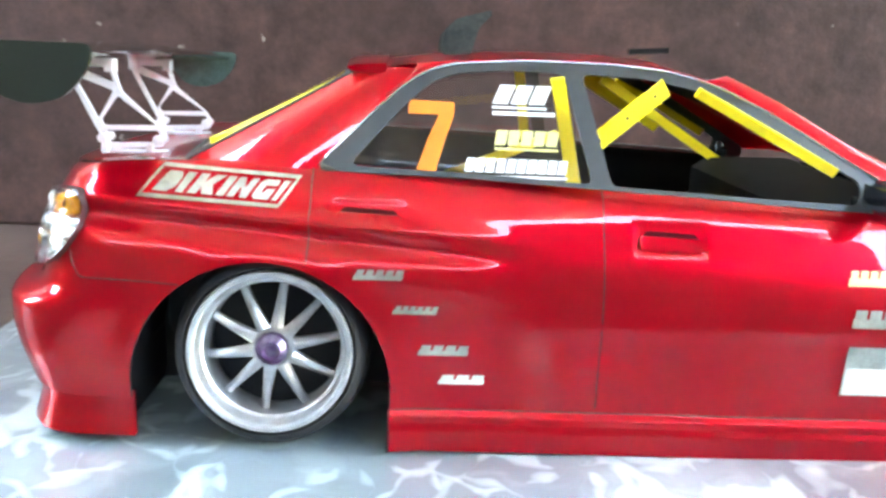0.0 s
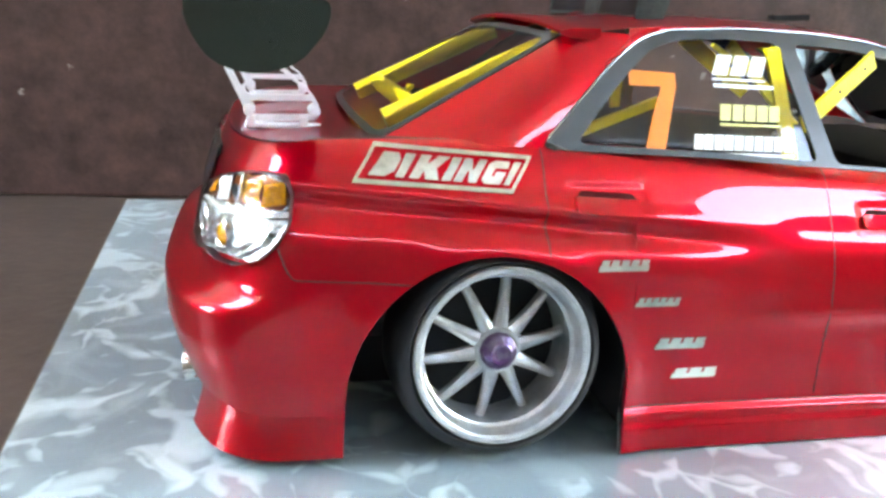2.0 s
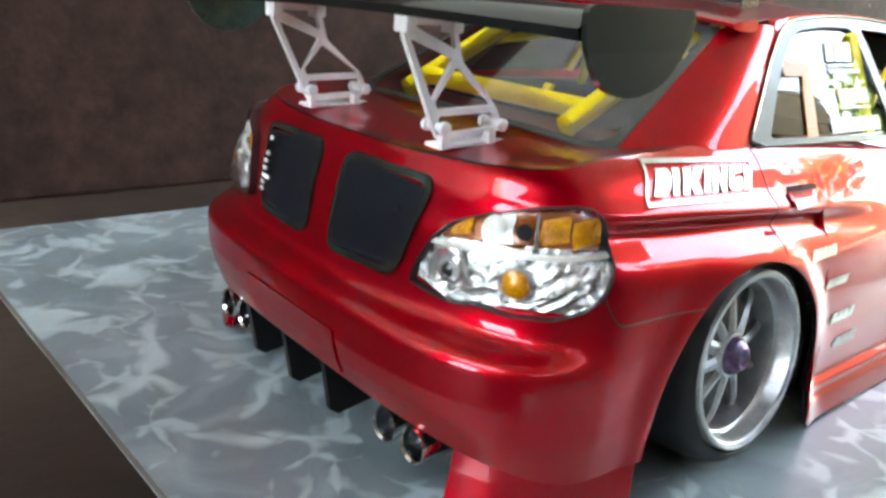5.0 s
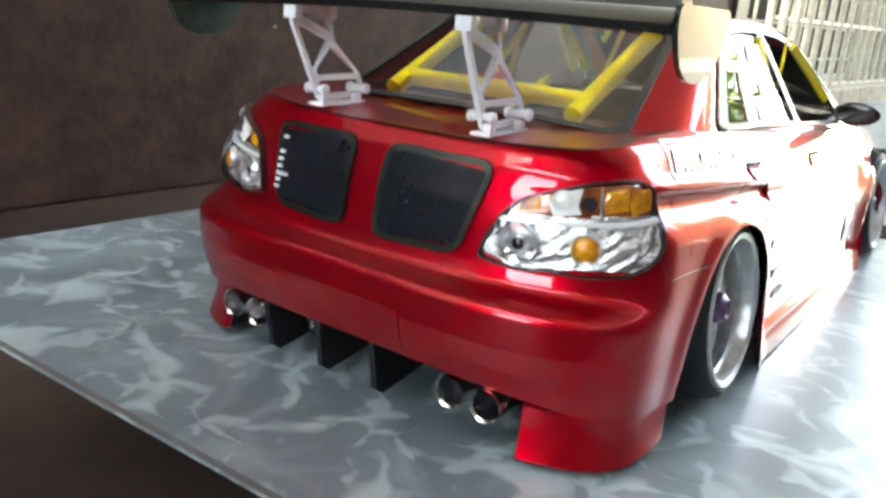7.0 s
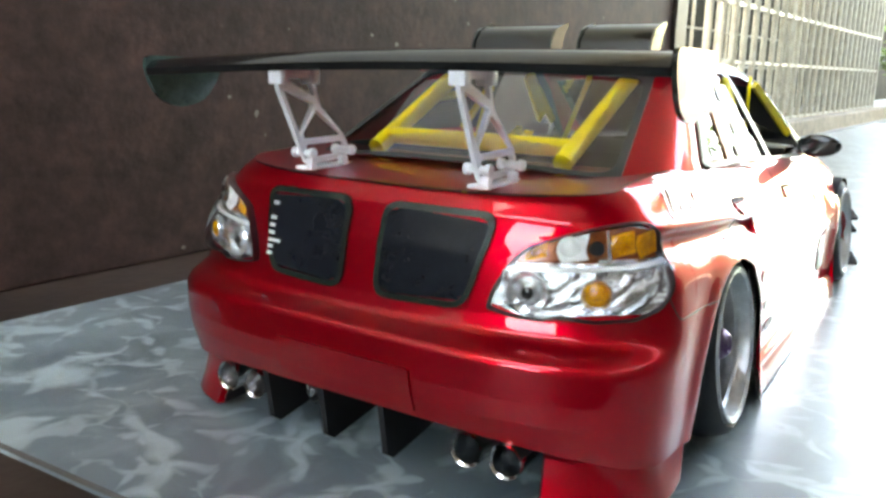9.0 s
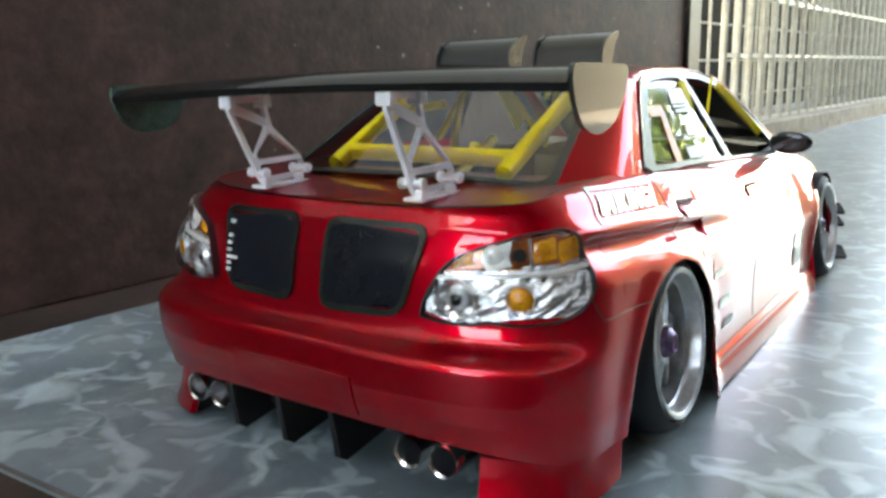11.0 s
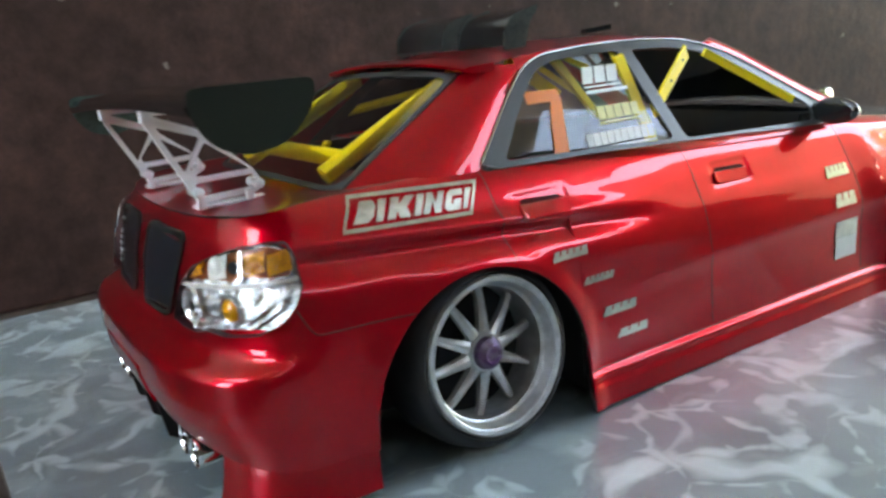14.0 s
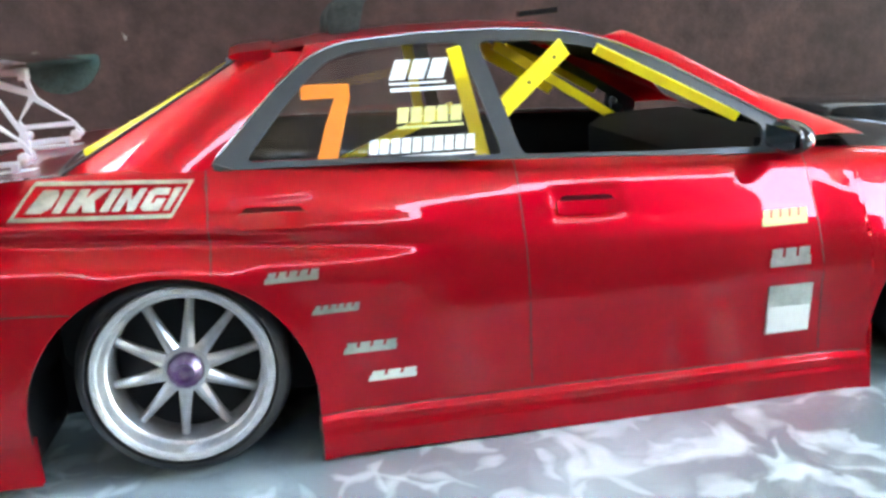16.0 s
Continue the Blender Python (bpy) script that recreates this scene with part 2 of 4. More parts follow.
def box(x0, x1, y0, y1, z0, z1, bevel=0.0, bm=None):
    bm = bm or bmesh.new()
    r = bmesh.ops.create_cube(bm, size=1.0)
    for v in r["verts"]:
        v.co = Vector((x0 + (v.co.x + 0.5) * (x1 - x0), y0 + (v.co.y + 0.5) * (y1 - y0), z0 + (v.co.z + 0.5) * (z1 - z0)))
    if bevel:
        es = list({e for v in r["verts"] for e in v.link_edges})
        bmesh.ops.bevel(bm, geom=es, offset=bevel, segments=2, profile=0.5, affect="EDGES")
    return bm


def grid_mesh(rows, bm=None, closed=False):
    """Quads over a list of equally long rows of points."""
    bm = bm or bmesh.new()
    vs = [[bm.verts.new(p) for p in r] for r in rows]
    for a, b in zip(vs, vs[1:]):
        n = len(a)
        for i in range(n if closed else n - 1):
            j = (i + 1) % n
            f = [a[i], a[j], b[j], b[i]]
            f = list(dict.fromkeys(f))
            if len(f) > 2:
                bm.faces.new(f)
    return bm


def lathe(profile, steps=64, axis="y", bm=None):
    """Turn a profile of (radius, along) round an axis through the origin."""
    rows = []
    for r, a in profile:
        row = []
        for k in range(steps):
            c, s = math.cos(2 * math.pi * k / steps) * r, math.sin(2 * math.pi * k / steps) * r
            row.append((c, a, s) if axis == "y" else (a, c, s) if axis == "x" else (c, s, a))
        rows.append(row)
    return grid_mesh(rows, bm, closed=True)


def tube(points, radius, steps=10, bm=None, flat=1.0):
    """A closed tube along points."""
    pts = [Vector(p) for p in points]
    rows = []
    for i, p in enumerate(pts):
        d = (pts[min(i + 1, len(pts) - 1)] - pts[max(i - 1, 0)]).normalized()
        a = d.cross(Vector((0, 0, 1)))
        if a.length < 0.05:
            a = d.cross(Vector((0, 1, 0)))
        a.normalize()
        b = d.cross(a)
        rows.append([p + radius * (math.cos(2 * math.pi * k / steps) * a + flat * math.sin(2 * math.pi * k / steps) * b) for k in range(steps)])
    bm = grid_mesh(rows, bm, closed=True)
    bm.verts.ensure_lookup_table()
    n = len(bm.verts)
    last = [bm.verts[n - steps + k] for k in range(steps)]
    first = [bm.verts[n - steps * len(rows) + k] for k in range(steps)]
    bm.faces.new(last)
    bm.faces.new(list(reversed(first)))
    return bm


def bar(p, q, width, depth, side, bm=None):
    """A flat bar from p to q; its width lies square to side, its depth along side."""
    bm = bm or bmesh.new()
    p, q, side = Vector(p), Vector(q), Vector(side).normalized()
    d = (q - p).normalized()
    w = d.cross(side).normalized() * width / 2
    s = side * depth / 2
    rows = [[e + w + s, e - w + s, e - w - s, e + w - s] for e in (p, q)]
    vs = [[bm.verts.new(c) for c in r] for r in rows]
    for i in range(4):
        j = (i + 1) % 4
        bm.faces.new([vs[0][i], vs[0][j], vs[1][j], vs[1][i]])
    bm.faces.new(vs[0][::-1])
    bm.faces.new(vs[1])
    return bm


def rounded(poly, r, n=4):
    """A polygon with its corners rounded."""
    out = []
    k = len(poly)
    for i in range(k):
        p, a, b = Vector(poly[i]), Vector(poly[i - 1]), Vector(poly[(i + 1) % k])
        u, v = (a - p), (b - p)
        d = min(r, u.length * 0.45, v.length * 0.45)
        s, e = p + u.normalized() * d, p + v.normalized() * d
        for j in range(n + 1):
            t = j / n
            out.append(tuple((1 - t) ** 2 * s + 2 * t * (1 - t) * p + t * t * e))
    return out


def dense(poly, step):
    out = []
    for i, p in enumerate(poly):
        a, b = Vector(p), Vector(poly[(i + 1) % len(poly)])
        n = max(1, int((b - a).length / step))
        out += [tuple(a.lerp(b, j / n)) for j in range(n)]
    return out


def sheet(outer, holes, place, lift, thick, bm=None):
    """A plate cut to an outline with holes, laid on the surface place(u, v, off), with thickness."""
    bm = bm or bmesh.new()
    flat = bmesh.new()
    loops = []
    for poly in (outer, *holes):
        vs = [flat.verts.new((p[0], p[1], 0)) for p in poly]
        es = [flat.edges.new((vs[i], vs[(i + 1) % len(vs)])) for i in range(len(vs))]
        loops.append(vs)
    bmesh.ops.triangle_fill(flat, use_beauty=True, use_dissolve=False, edges=flat.edges[:])
    flat.verts.index_update()
    co = [(v.co.x, v.co.y) for v in flat.verts]
    top = [bm.verts.new(place(u, v, lift + thick)) for u, v in co]
    low = [bm.verts.new(place(u, v, lift)) for u, v in co]
    for f in flat.faces:
        ids = [v.index for v in f.verts]
        bm.faces.new([top[i] for i in ids])
        bm.faces.new([low[i] for i in reversed(ids)])
    for vs in loops:
        ids = [v.index for v in vs]
        for a, b in zip(ids, ids[1:] + ids[:1]):
            bm.faces.new([top[a], top[b], low[b], low[a]])
    flat.free()
    return bm


def spans(poly, v):
    """Where a polygon starts and ends along the line at height v."""
    xs = []
    for i, a in enumerate(poly):
        b = poly[(i + 1) % len(poly)]
        if (a[1] - v) * (b[1] - v) <= 0 and a[1] != b[1]:
            xs.append(a[0] + (b[0] - a[0]) * (v - a[1]) / (b[1] - a[1]))
    return (min(xs), max(xs)) if xs else (poly[0][0], poly[0][0])


def blanket(poly, place, lift, nu=16, nv=16, bm=None):
    """A finely divided skin over a rounded outline on the surface place(u, v, off)."""
    lo, hi = min(p[1] for p in poly), max(p[1] for p in poly)
    rows = []
    for j in range(nv + 1):
        v = lo + (hi - lo) * (0.002 + 0.996 * j / nv)
        a, b = spans(poly, v)
        rows.append([place(a + (b - a) * i / nu, v, lift) for i in range(nu + 1)])
    return grid_mesh(rows, bm)


def lerp_table(table, x):
    if x <= table[0][0]:
        return table[0][1]
    for (a, va), (b, vb) in zip(table, table[1:]):
        if x <= b:
            t = (x - a) / (b - a)
            return va + (vb - va) * t
    return table[-1][1]


def soft_table(table, x):
    """Like lerp_table, but rounded through the points without overshoot."""
    if x <= table[0][0]:
        return table[0][1]
    if x >= table[-1][0]:
        return table[-1][1]

    def chord(k):
        return (table[k + 1][1] - table[k][1]) / (table[k + 1][0] - table[k][0])

    def slope(k):
        if k == 0:
            return chord(0)
        if k == len(table) - 1:
            return chord(k - 1)
        p, q = chord(k - 1), chord(k)
        return 0.0 if p * q <= 0 else 2 * p * q / (p + q)

    k = max(n for n in range(len(table) - 1) if table[n][0] <= x)
    h = table[k + 1][0] - table[k][0]
    t = (x - table[k][0]) / h
    a, b = slope(k) * h, slope(k + 1) * h
    return table[k][1] * (1 + 2 * t) * (1 - t) ** 2 + a * t * (1 - t) ** 2 + table[k + 1][1] * t * t * (3 - 2 * t) + b * t * t * (t - 1)


def bell(x, c, w):
    return math.exp(-((x - c) / w) ** 2)


def ease(x, a, b):
    t = min(1, max(0, (x - a) / (b - a)))
    return t * t * (3 - 2 * t)


# ---- the porch ----
LOW, WALL_Y, WALL_END, ROOF_Z, DADO = -0.1, 1.0, 1.86, 2.0, 0.64
tagged(part("floor", box(-2.7, 2.6, -1.5, 1.12, LOW - 0.12, LOW), M_FLOOR, smooth=False), "dark brown worn floor of the porch", "floor", kind="structure")
tagged(part("wall_north", box(-2.7, WALL_END, WALL_Y, 1.12, LOW, DADO, 0.004), M_WALL, smooth=False), "dark brown blotched plaster wall", "wall", kind="structure")
# unseen upper wall, added: pale for bounce and glass reflections, tall to block sun
tagged(part("unseen_upper_wall", box(-2.7, WALL_END, WALL_Y + 0.002, 1.12, DADO, 5.0), M_CEIL, smooth=False), "unseen pale wall added above the dark one for bounce and sun shade", "wall", kind="structure")
# unseen wall, added; the slit above it draws a thin streak on the doors
bm = box(-2.7, -1.2, -1.62, -1.5, LOW, ROOF_Z)
box(-1.2, 1.9, -1.62, -1.5, LOW, 1.88, bm=bm)
tagged(part("unseen_wall_south", bm, M_NEARWALL, smooth=False), "unseen brown plaster wall, its top slit added to shape reflections", "wall", kind="structure")
# unseen wall; its opening is added as fill light on the car's tail
bm = box(-2.82, -2.7, -1.62, -0.3, LOW, ROOF_Z)
box(-2.82, -2.7, 0.5, 1.12, LOW, ROOF_Z, bm=bm)
box(-2.82, -2.7, -0.3, 0.5, 1.75, ROOF_Z, bm=bm)
box(-2.82, -2.7, -0.3, 0.5, LOW, 0.5, bm=bm)
tagged(part("unseen_wall_west", bm, M_NEARWALL, smooth=False), "unseen brown plaster wall with an opening added to light the tail", "wall", kind="structure")
# unseen wall, added in steps to block bright sky from the paint's reflections
bm = box(1.9, 3.1, -1.62, -1.5, LOW, 1.55)
box(3.1, 5.6, -1.62, -1.5, LOW, 2.2, bm=bm)
box(5.6, 7.5, -1.62, -1.5, LOW, 0.75, bm=bm)
tagged(part("unseen_dark_wall", bm, M_DARKSCREEN, smooth=False), "unseen near-black wall added to darken the car's reflections", "wall", kind="structure")
# unseen ceiling; its gaps are added to let sky in and shape reflections
bm = box(-2.7, -2.0, -1.62, 0.998, ROOF_Z, ROOF_Z + 0.1)
box(-1.4, -1.2, -0.3, 0.9, ROOF_Z, ROOF_Z + 0.1, bm=bm)
box(-2.0, -1.2, -1.62, -0.3, ROOF_Z, ROOF_Z + 0.1, bm=bm)
box(-2.0, -1.2, 0.9, 0.998, ROOF_Z, ROOF_Z + 0.1, bm=bm)
box(-1.2, 1.9, -1.5, 0.998, ROOF_Z, ROOF_Z + 0.1, bm=bm)
box(1.9, 2.4, -1.15, 0.998, ROOF_Z, ROOF_Z + 0.1, bm=bm)
box(2.4, 2.8, -1.15, 0.6, ROOF_Z, ROOF_Z + 0.1, bm=bm)
box(2.4, 5.0, 0.6, 1.9, ROOF_Z, ROOF_Z + 0.1, bm=bm)
tagged(part("ceiling", bm, M_CEIL, smooth=False), "unseen pale ceiling with gaps added to let in sky light", "ceiling", kind="structure")
tagged(part("neighbour_wall", box(1.6, 14, 1.75, 1.95, LOW, 3.2), M_TAN_SHADED, smooth=False), "weathered tan rendered wall beyond the fence, coloured dark as in shade", "wall", kind="structure")
tagged(part("ground", box(-60, 90, -80, 80, LOW - 0.3, LOW - 0.006), M_GROUND, smooth=False), "pale concrete ground outdoors", "ground", kind="structure")

tagged(part("trim", box(WALL_END - 0.075, WALL_END + 0.004, WALL_Y - 0.012, WALL_Y - 0.0005, LOW, DADO, 0.002), M_JAMB, smooth=False), "dark brown painted strip at the wall's end", "trim", kind="structure")

# low bench with the marbled board on it
bench = group_at("low_bench", (0, 0, LOW), label="dark brown low wooden bench under a marbled board", category="bench")
part("bench_body", box(0.06, 2.3, -0.03, 0.52, 0.0, -LOW - 0.0025, 0.004), M_FLOOR, bench, smooth=False)
board = group_at("marble_board", (0, 0, -0.0025), label="grey-blue marbled laminate board with pale veins on a bench", category="board")
BOARD = [(-0.158, -0.1), (2.4, -0.1), (2.4, 0.584), (-0.2205, 0.584)]
part("board_top", sheet(dense(BOARD, 0.2), [], lambda u, v, o: (u, v, o), 0.0, 0.004), M_MARBLE, board, smooth=False)
part("board_edge", sheet([(-0.1588, -0.1), (-0.1581, -0.1), (-0.2206, 0.584), (-0.2211, 0.584)], [], lambda u, v, o: (u, v, o), 0.0022, 0.0019), M_EDGE, board, "pale cut edge strip", smooth=False)

# iron fence on a stone ledge, beyond the wall's end
tagged(part("fence_ledge", box(WALL_END + 0.01, 5.6, WALL_Y - 0.03, WALL_Y + 0.2, LOW - 0.1, LOW + 0.06, 0.006), M_LEDGE, smooth=False), "sandy rough stone ledge under the fence", "ledge", kind="structure")
fence = group_at("iron_fence", (-0.285, WALL_Y + 0.04, LOW + 0.06), label="cream painted iron bar fence on a stone ledge", category="fence")
part("post", box(2.205, 2.235, -0.014, 0.014, 0, 1.9, 0.002), M_FENCE, fence, smooth=False)
for k in range(26):
    x = 2.47 + 0.12 * k
    part("bar", tube([(x, 0, 0), (x, 0, 1.9)], 0.0115, 8), M_FENCE, fence)
for k in range(24):
    x = 2.3 + 0.125 * k
    part("bar", tube([(x, 0.17, 0), (x, 0.17, 1.9)], 0.006, 6), M_FENCE, fence)
for z in (0.005, 0.215, 0.4, 0.62, 0.85):
    part("rail", box(2.46, 5.5, -0.004, 0.004, z - 0.0065, z + 0.0065, 0.001), M_FENCE, fence, smooth=False)
for z in (0.08, 0.205, 0.33, 0.455, 0.58):
    part("rail", box(2.24, 5.5, 0.168, 0.172, z - 0.004, z + 0.004, 0.001), M_FENCE, fence, smooth=False)


# garden plants beyond the porch
def leafy(name, place, height, spread, leaves, size, seed, label, category, stems):
    rng = random.Random(seed)
    plant = group_at(name, place, label=label, category=category)
    trunk_bm = bmesh.new()
    tips = []
    for k in range(stems):
        a = 2 * math.pi * k / stems + rng.uniform(-0.4, 0.4)
        p = Vector((rng.uniform(-0.02, 0.02), rng.uniform(-0.02, 0.02), 0))
        pts = [tuple(p)]
        for i in range(5):
            p = p + Vector((math.cos(a) * spread * (0.06 + 0.05 * i), math.sin(a) * spread * (0.06 + 0.05 * i), height * rng.uniform(0.13, 0.2)))
            a += rng.uniform(-0.5, 0.5)
            pts.append(tuple(p))
            if i > 0:
                tips.append(p.copy())
        tube(pts, 0.012 * height, 7, trunk_bm)
    part("stem" if stems > 3 else "trunk", trunk_bm, M_BARK, plant, "brown woody stems")
    verts, faces = [], []
    for k in range(leaves):
        c = tips[rng.randrange(len(tips))] + Vector((rng.gauss(0, 0.17), rng.gauss(0, 0.17), rng.gauss(0.02, 0.13))) * spread
        c.z = max(c.z, 0.02)
        d = Vector((rng.gauss(0, 1), rng.gauss(0, 1), rng.gauss(-0.2, 0.6))).normalized()
        sd = d.cross(Vector((rng.gauss(0, 1), rng.gauss(0, 1), 1.2))).normalized()
        up = d.cross(sd)
        l = size * rng.uniform(0.7, 1.3)
        n = len(verts)
        verts += [tuple(c), tuple(c + d * l * 0.5 + sd * l * 0.24 + up * l * 0.05), tuple(c + d * l - up * l * 0.08), tuple(c + d * l * 0.5 - sd * l * 0.24 + up * l * 0.05)]
        faces += [(n, n + 1, n + 2), (n, n + 2, n + 3)]
    me = bpy.data.meshes.new("crown")
    me.from_pydata(verts, [], faces)
    bm = bmesh.new()
    bm.from_mesh(me)
    bpy.data.meshes.remove(me)
    part("crown", bm, M_LEAF, plant, "crown of small bright green leaves", smooth=False)
    return plant


leafy("garden_shrub", (5.75, 0.72, LOW - 0.006), 0.5, 0.42, 1400, 0.06, 3, "low bright green shrub on pale ground", "shrub", 7)
# the tree stays out of view; it is added to dapple the doors' reflections
leafy("reflected_tree", (6.7, -2.05, LOW - 0.006), 2.9, 1.5, 4800, 0.13, 5, "unseen leafy green tree in sun, added for the car's reflections", "tree", 3)


# ---- the model car ----
car = group_at("toy_car", (-0.0064, 0.3534, 0.0016), label="candy red radio-controlled model rally saloon with a tall rear wing", category="toy car")
car.rotation_euler = (0, radians(0.6), radians(3.5))  # it stands a little askew on the board
HUB_R, HUB_F, ARCH = -0.0457, 0.2405, 0.0442
XC_R, XC_F = -0.10, 0.262

REAR = [(0.0, -0.139), (0.018, -0.1388), (0.024, -0.1412), (0.031, -0.1442), (0.038, -0.146), (0.048, -0.1462), (0.0494, -0.1455), (0.0501, -0.1443), (0.0525, -0.138), (0.054, -0.1365), (0.058, -0.1352), (0.075, -0.1322), (0.086, -0.1288), (0.0905, -0.1258), (0.095, -0.121)]
FRONT = [(0.0, 0.322), (0.012, 0.325), (0.03, 0.325), (0.045, 0.322), (0.06, 0.312), (0.07, 0.3), (0.08, 0.288)]
SIDE = [(0.0, 0.0998), (0.009, 0.0987), (0.0104, 0.0977), (0.0134, 0.0973), (0.0154, 0.0955), (0.03, 0.0965), (0.045, 0.0965), (0.058, 0.0957), (0.068, 0.0935), (0.078, 0.0888), (0.0865, 0.0838), (0.0925, 0.0795), (0.0955, 0.0755), (0.0965, 0.0735)]
TOP = [(-0.16, 0.0885), (-0.135, 0.0905), (-0.115, 0.0932), (-0.087, 0.0957), (-0.03, 0.0968), (0.02, 0.0953), (0.067, 0.0925), (0.15, 0.0885), (0.19, 0.0868), (0.23, 0.0835), (0.27, 0.077), (0.30, 0.068), (0.33, 0.058)]


HANDLES = ((-0.0105, 0.0815), (0.094, 0.0765))


def top_z(x):
    return soft_table(TOP, x)


def half_width(x, z):
    """Half the body's width at a station and height."""
    zz = z + (0.0965 - top_z(x))  # the shoulder follows the belt line
    low = soft_table(SIDE, z)
    w = soft_table(SIDE, zz) if z > 0.06 else low
    if 0.045 < z <= 0.06:
        t = (z - 0.045) / 0.015
        w = low * (1 - t) + soft_table(SIDE, zz) * t
    waist = ease(x, -0.005, 0.09) * (1 - ease(x, 0.176, 0.2))
    w -= 0.002 * waist * ease(z, 0.012, 0.03) * (1 - 0.75 * ease(z, 0.07, 0.09))
    # pressed shoulder line with a hollow under it, dying out along the doors
    zc = 0.0838 - 0.07 * (x + 0.095)
    fade = ease(x, -0.125, -0.095) * (1 - ease(x, -0.01, 0.06))
    w += fade * (0.0021 * (1 - 0.65 * ease(x, -0.03, 0.02)) * bell(z, zc, 0.0026) - 0.0028 * bell(z, zc - 0.006, 0.0031) + 0.0008 * bell(z, zc - 0.015, 0.005))
    # soft rib low on the doors
    w += 0.0007 * waist * bell(z, 0.046 + 0.02 * (x - 0.075), 0.004)
    # soft rib along the stepped sill
    sill = ease(x, -0.002, 0.01) * (1 - ease(x, 0.188, 0.196))
    w += sill * 0.0003 * bell(z, 0.0125, 0.001)
    # hollows behind the door handles
    for hx, hz in HANDLES:
        if abs(x - hx) < 0.016 and abs(z - hz) < 0.008:
            w -= 0.0003 * ease(x, hx - 0.0138, hx - 0.0112) * (1 - ease(x, hx + 0.0112, hx + 0.0138)) * ease(z, hz - 0.0058, hz - 0.0042) * (1 - ease(z, hz + 0.003, hz + 0.0052))
    # flared arch lips
    for hub in (HUB_R, HUB_F):
        d = math.hypot(x - hub, z - 0.022) if z > 0.022 else abs(x - hub)
        w += 0.0016 * bell(d, ARCH, 0.006)
    return w


def tail_power(z):
    return 2.5 + 0.7 * (1 - ease(z, 0.046, 0.056))


def body_point(kind, a, z, off=0.0):
    """A point of the near or far flank's outside: kind 'r' by an angle round the tail, 's' by x, 'f' by an angle round the nose."""
    if kind == "s":
        x, y = a, half_width(a, z)
        nx, ny = 0.0, 1.0
    else:
        tail = kind == "r"
        xc = XC_R if tail else XC_F
        n = tail_power(z) if tail else 2.4
        reach = abs(lerp_table(REAR if tail else FRONT, z) - xc)
        w = half_width(xc, z)
        c, s = max(0.0, math.cos(a)), max(0.0, math.sin(a))
        x = xc + (-1 if tail else 1) * reach * c ** (2 / n)
        w += (half_width(x, z) - w) * s ** 6
        y = w * s ** (2 / n)
        nx, ny = (-1 if tail else 1) * max(c, 0.001) * w, max(s, 0.001) * reach
        h = math.hypot(nx, ny)
        nx, ny = nx / h, ny / h
    return x + nx * off, y + ny * off


def low_z(kind, a, x):
    """The lower edge of the shell."""
    if kind == "r":
        return 0.0165 + 0.0075 * math.cos(a) ** 2
    if kind == "f":
        return 0.006
    for hub in (HUB_R, HUB_F):
        d = abs(x - hub)
        if d <= ARCH:
            return 0.022 + math.sqrt(max(0.0, ARCH ** 2 - d ** 2))
    if x < HUB_R:
        return 0.0165
    return 0.0012 if x < HUB_F else 0.006


COLUMNS = [("r", math.pi / 2 * k / 30) for k in range(30)]
xs = [XC_R + (HUB_R - ARCH - 0.0001 - XC_R) * k / 8 for k in range(9)]
for hub in (HUB_R, HUB_F):
    if hub == HUB_F:
        xs += [-0.0018 + (0.1948 + 0.0018) * k / 50 for k in range(51)] + [HUB_F - ARCH - 0.0001]
    xs += [hub - ARCH * math.cos(math.pi * k / 36) for k in range(37)] + [hub + ARCH + 0.0001]
xs += [hx - 0.0142 + 0.0284 * k / 22 for hx, hz in HANDLES for k in range(23)]
xs = sorted(x for x in set(round(v, 6) for v in xs) if x <= XC_F)
COLUMNS += [("s", x) for x in xs] + [("f", math.pi / 2 * (1 - k / 20)) for k in range(1, 21)]
N_ROWS = 110


def column(kind, a, off=0.0, side=-1):
    x0 = body_point(kind, a, 0.085)[0]
    zb, zt = low_z(kind, a, x0), top_z(x0)
    out = []
    for j in range(N_ROWS + 1):
        z = zb + (zt - zb) * j / N_ROWS
        x, y = body_point(kind, a, z, off)
        out.append((x, side * y, z))
    return out


DOOR_1, DOOR_2, DOOR_3 = -0.0305, 0.0705, 0.178


def shell(columns, off=0.0):
    bm = bmesh.new()
    for side in (-1, 1):
        grid_mesh([column(k, a, off, side) for k, a in columns], bm)
    bmesh.ops.remove_doubles(bm, verts=bm.verts, dist=1e-6)
    return bm


def station(c):
    return body_point(c[0], c[1], 0.08)[0]


rear_cols = [c for c in COLUMNS if c[0] == "r" or (c[0] == "s" and c[1] <= DOOR_1)] + [("s", DOOR_1)]
mid1 = [("s", DOOR_1)] + [c for c in COLUMNS if c[0] == "s" and DOOR_1 < c[1] < DOOR_2] + [("s", DOOR_2)]
mid2 = [("s", DOOR_2)] + [c for c in COLUMNS if c[0] == "s" and DOOR_2 < c[1] < DOOR_3] + [("s", DOOR_3)]
front_cols = [("s", DOOR_3)] + [c for c in COLUMNS if c[0] == "f" or (c[0] == "s" and c[1] > DOOR_3)]
part("rear_body", shell(rear_cols), M_RED, car, angle=50)
part("front_body", shell(front_cols), M_RED, car, angle=50)
doors = []
for side in (-1, 1):
    for cols in (mid1, mid2):
        doors.append(part("door", grid_mesh([column(k, a, 0, side) for k, a in cols]), M_RED, car, angle=50))
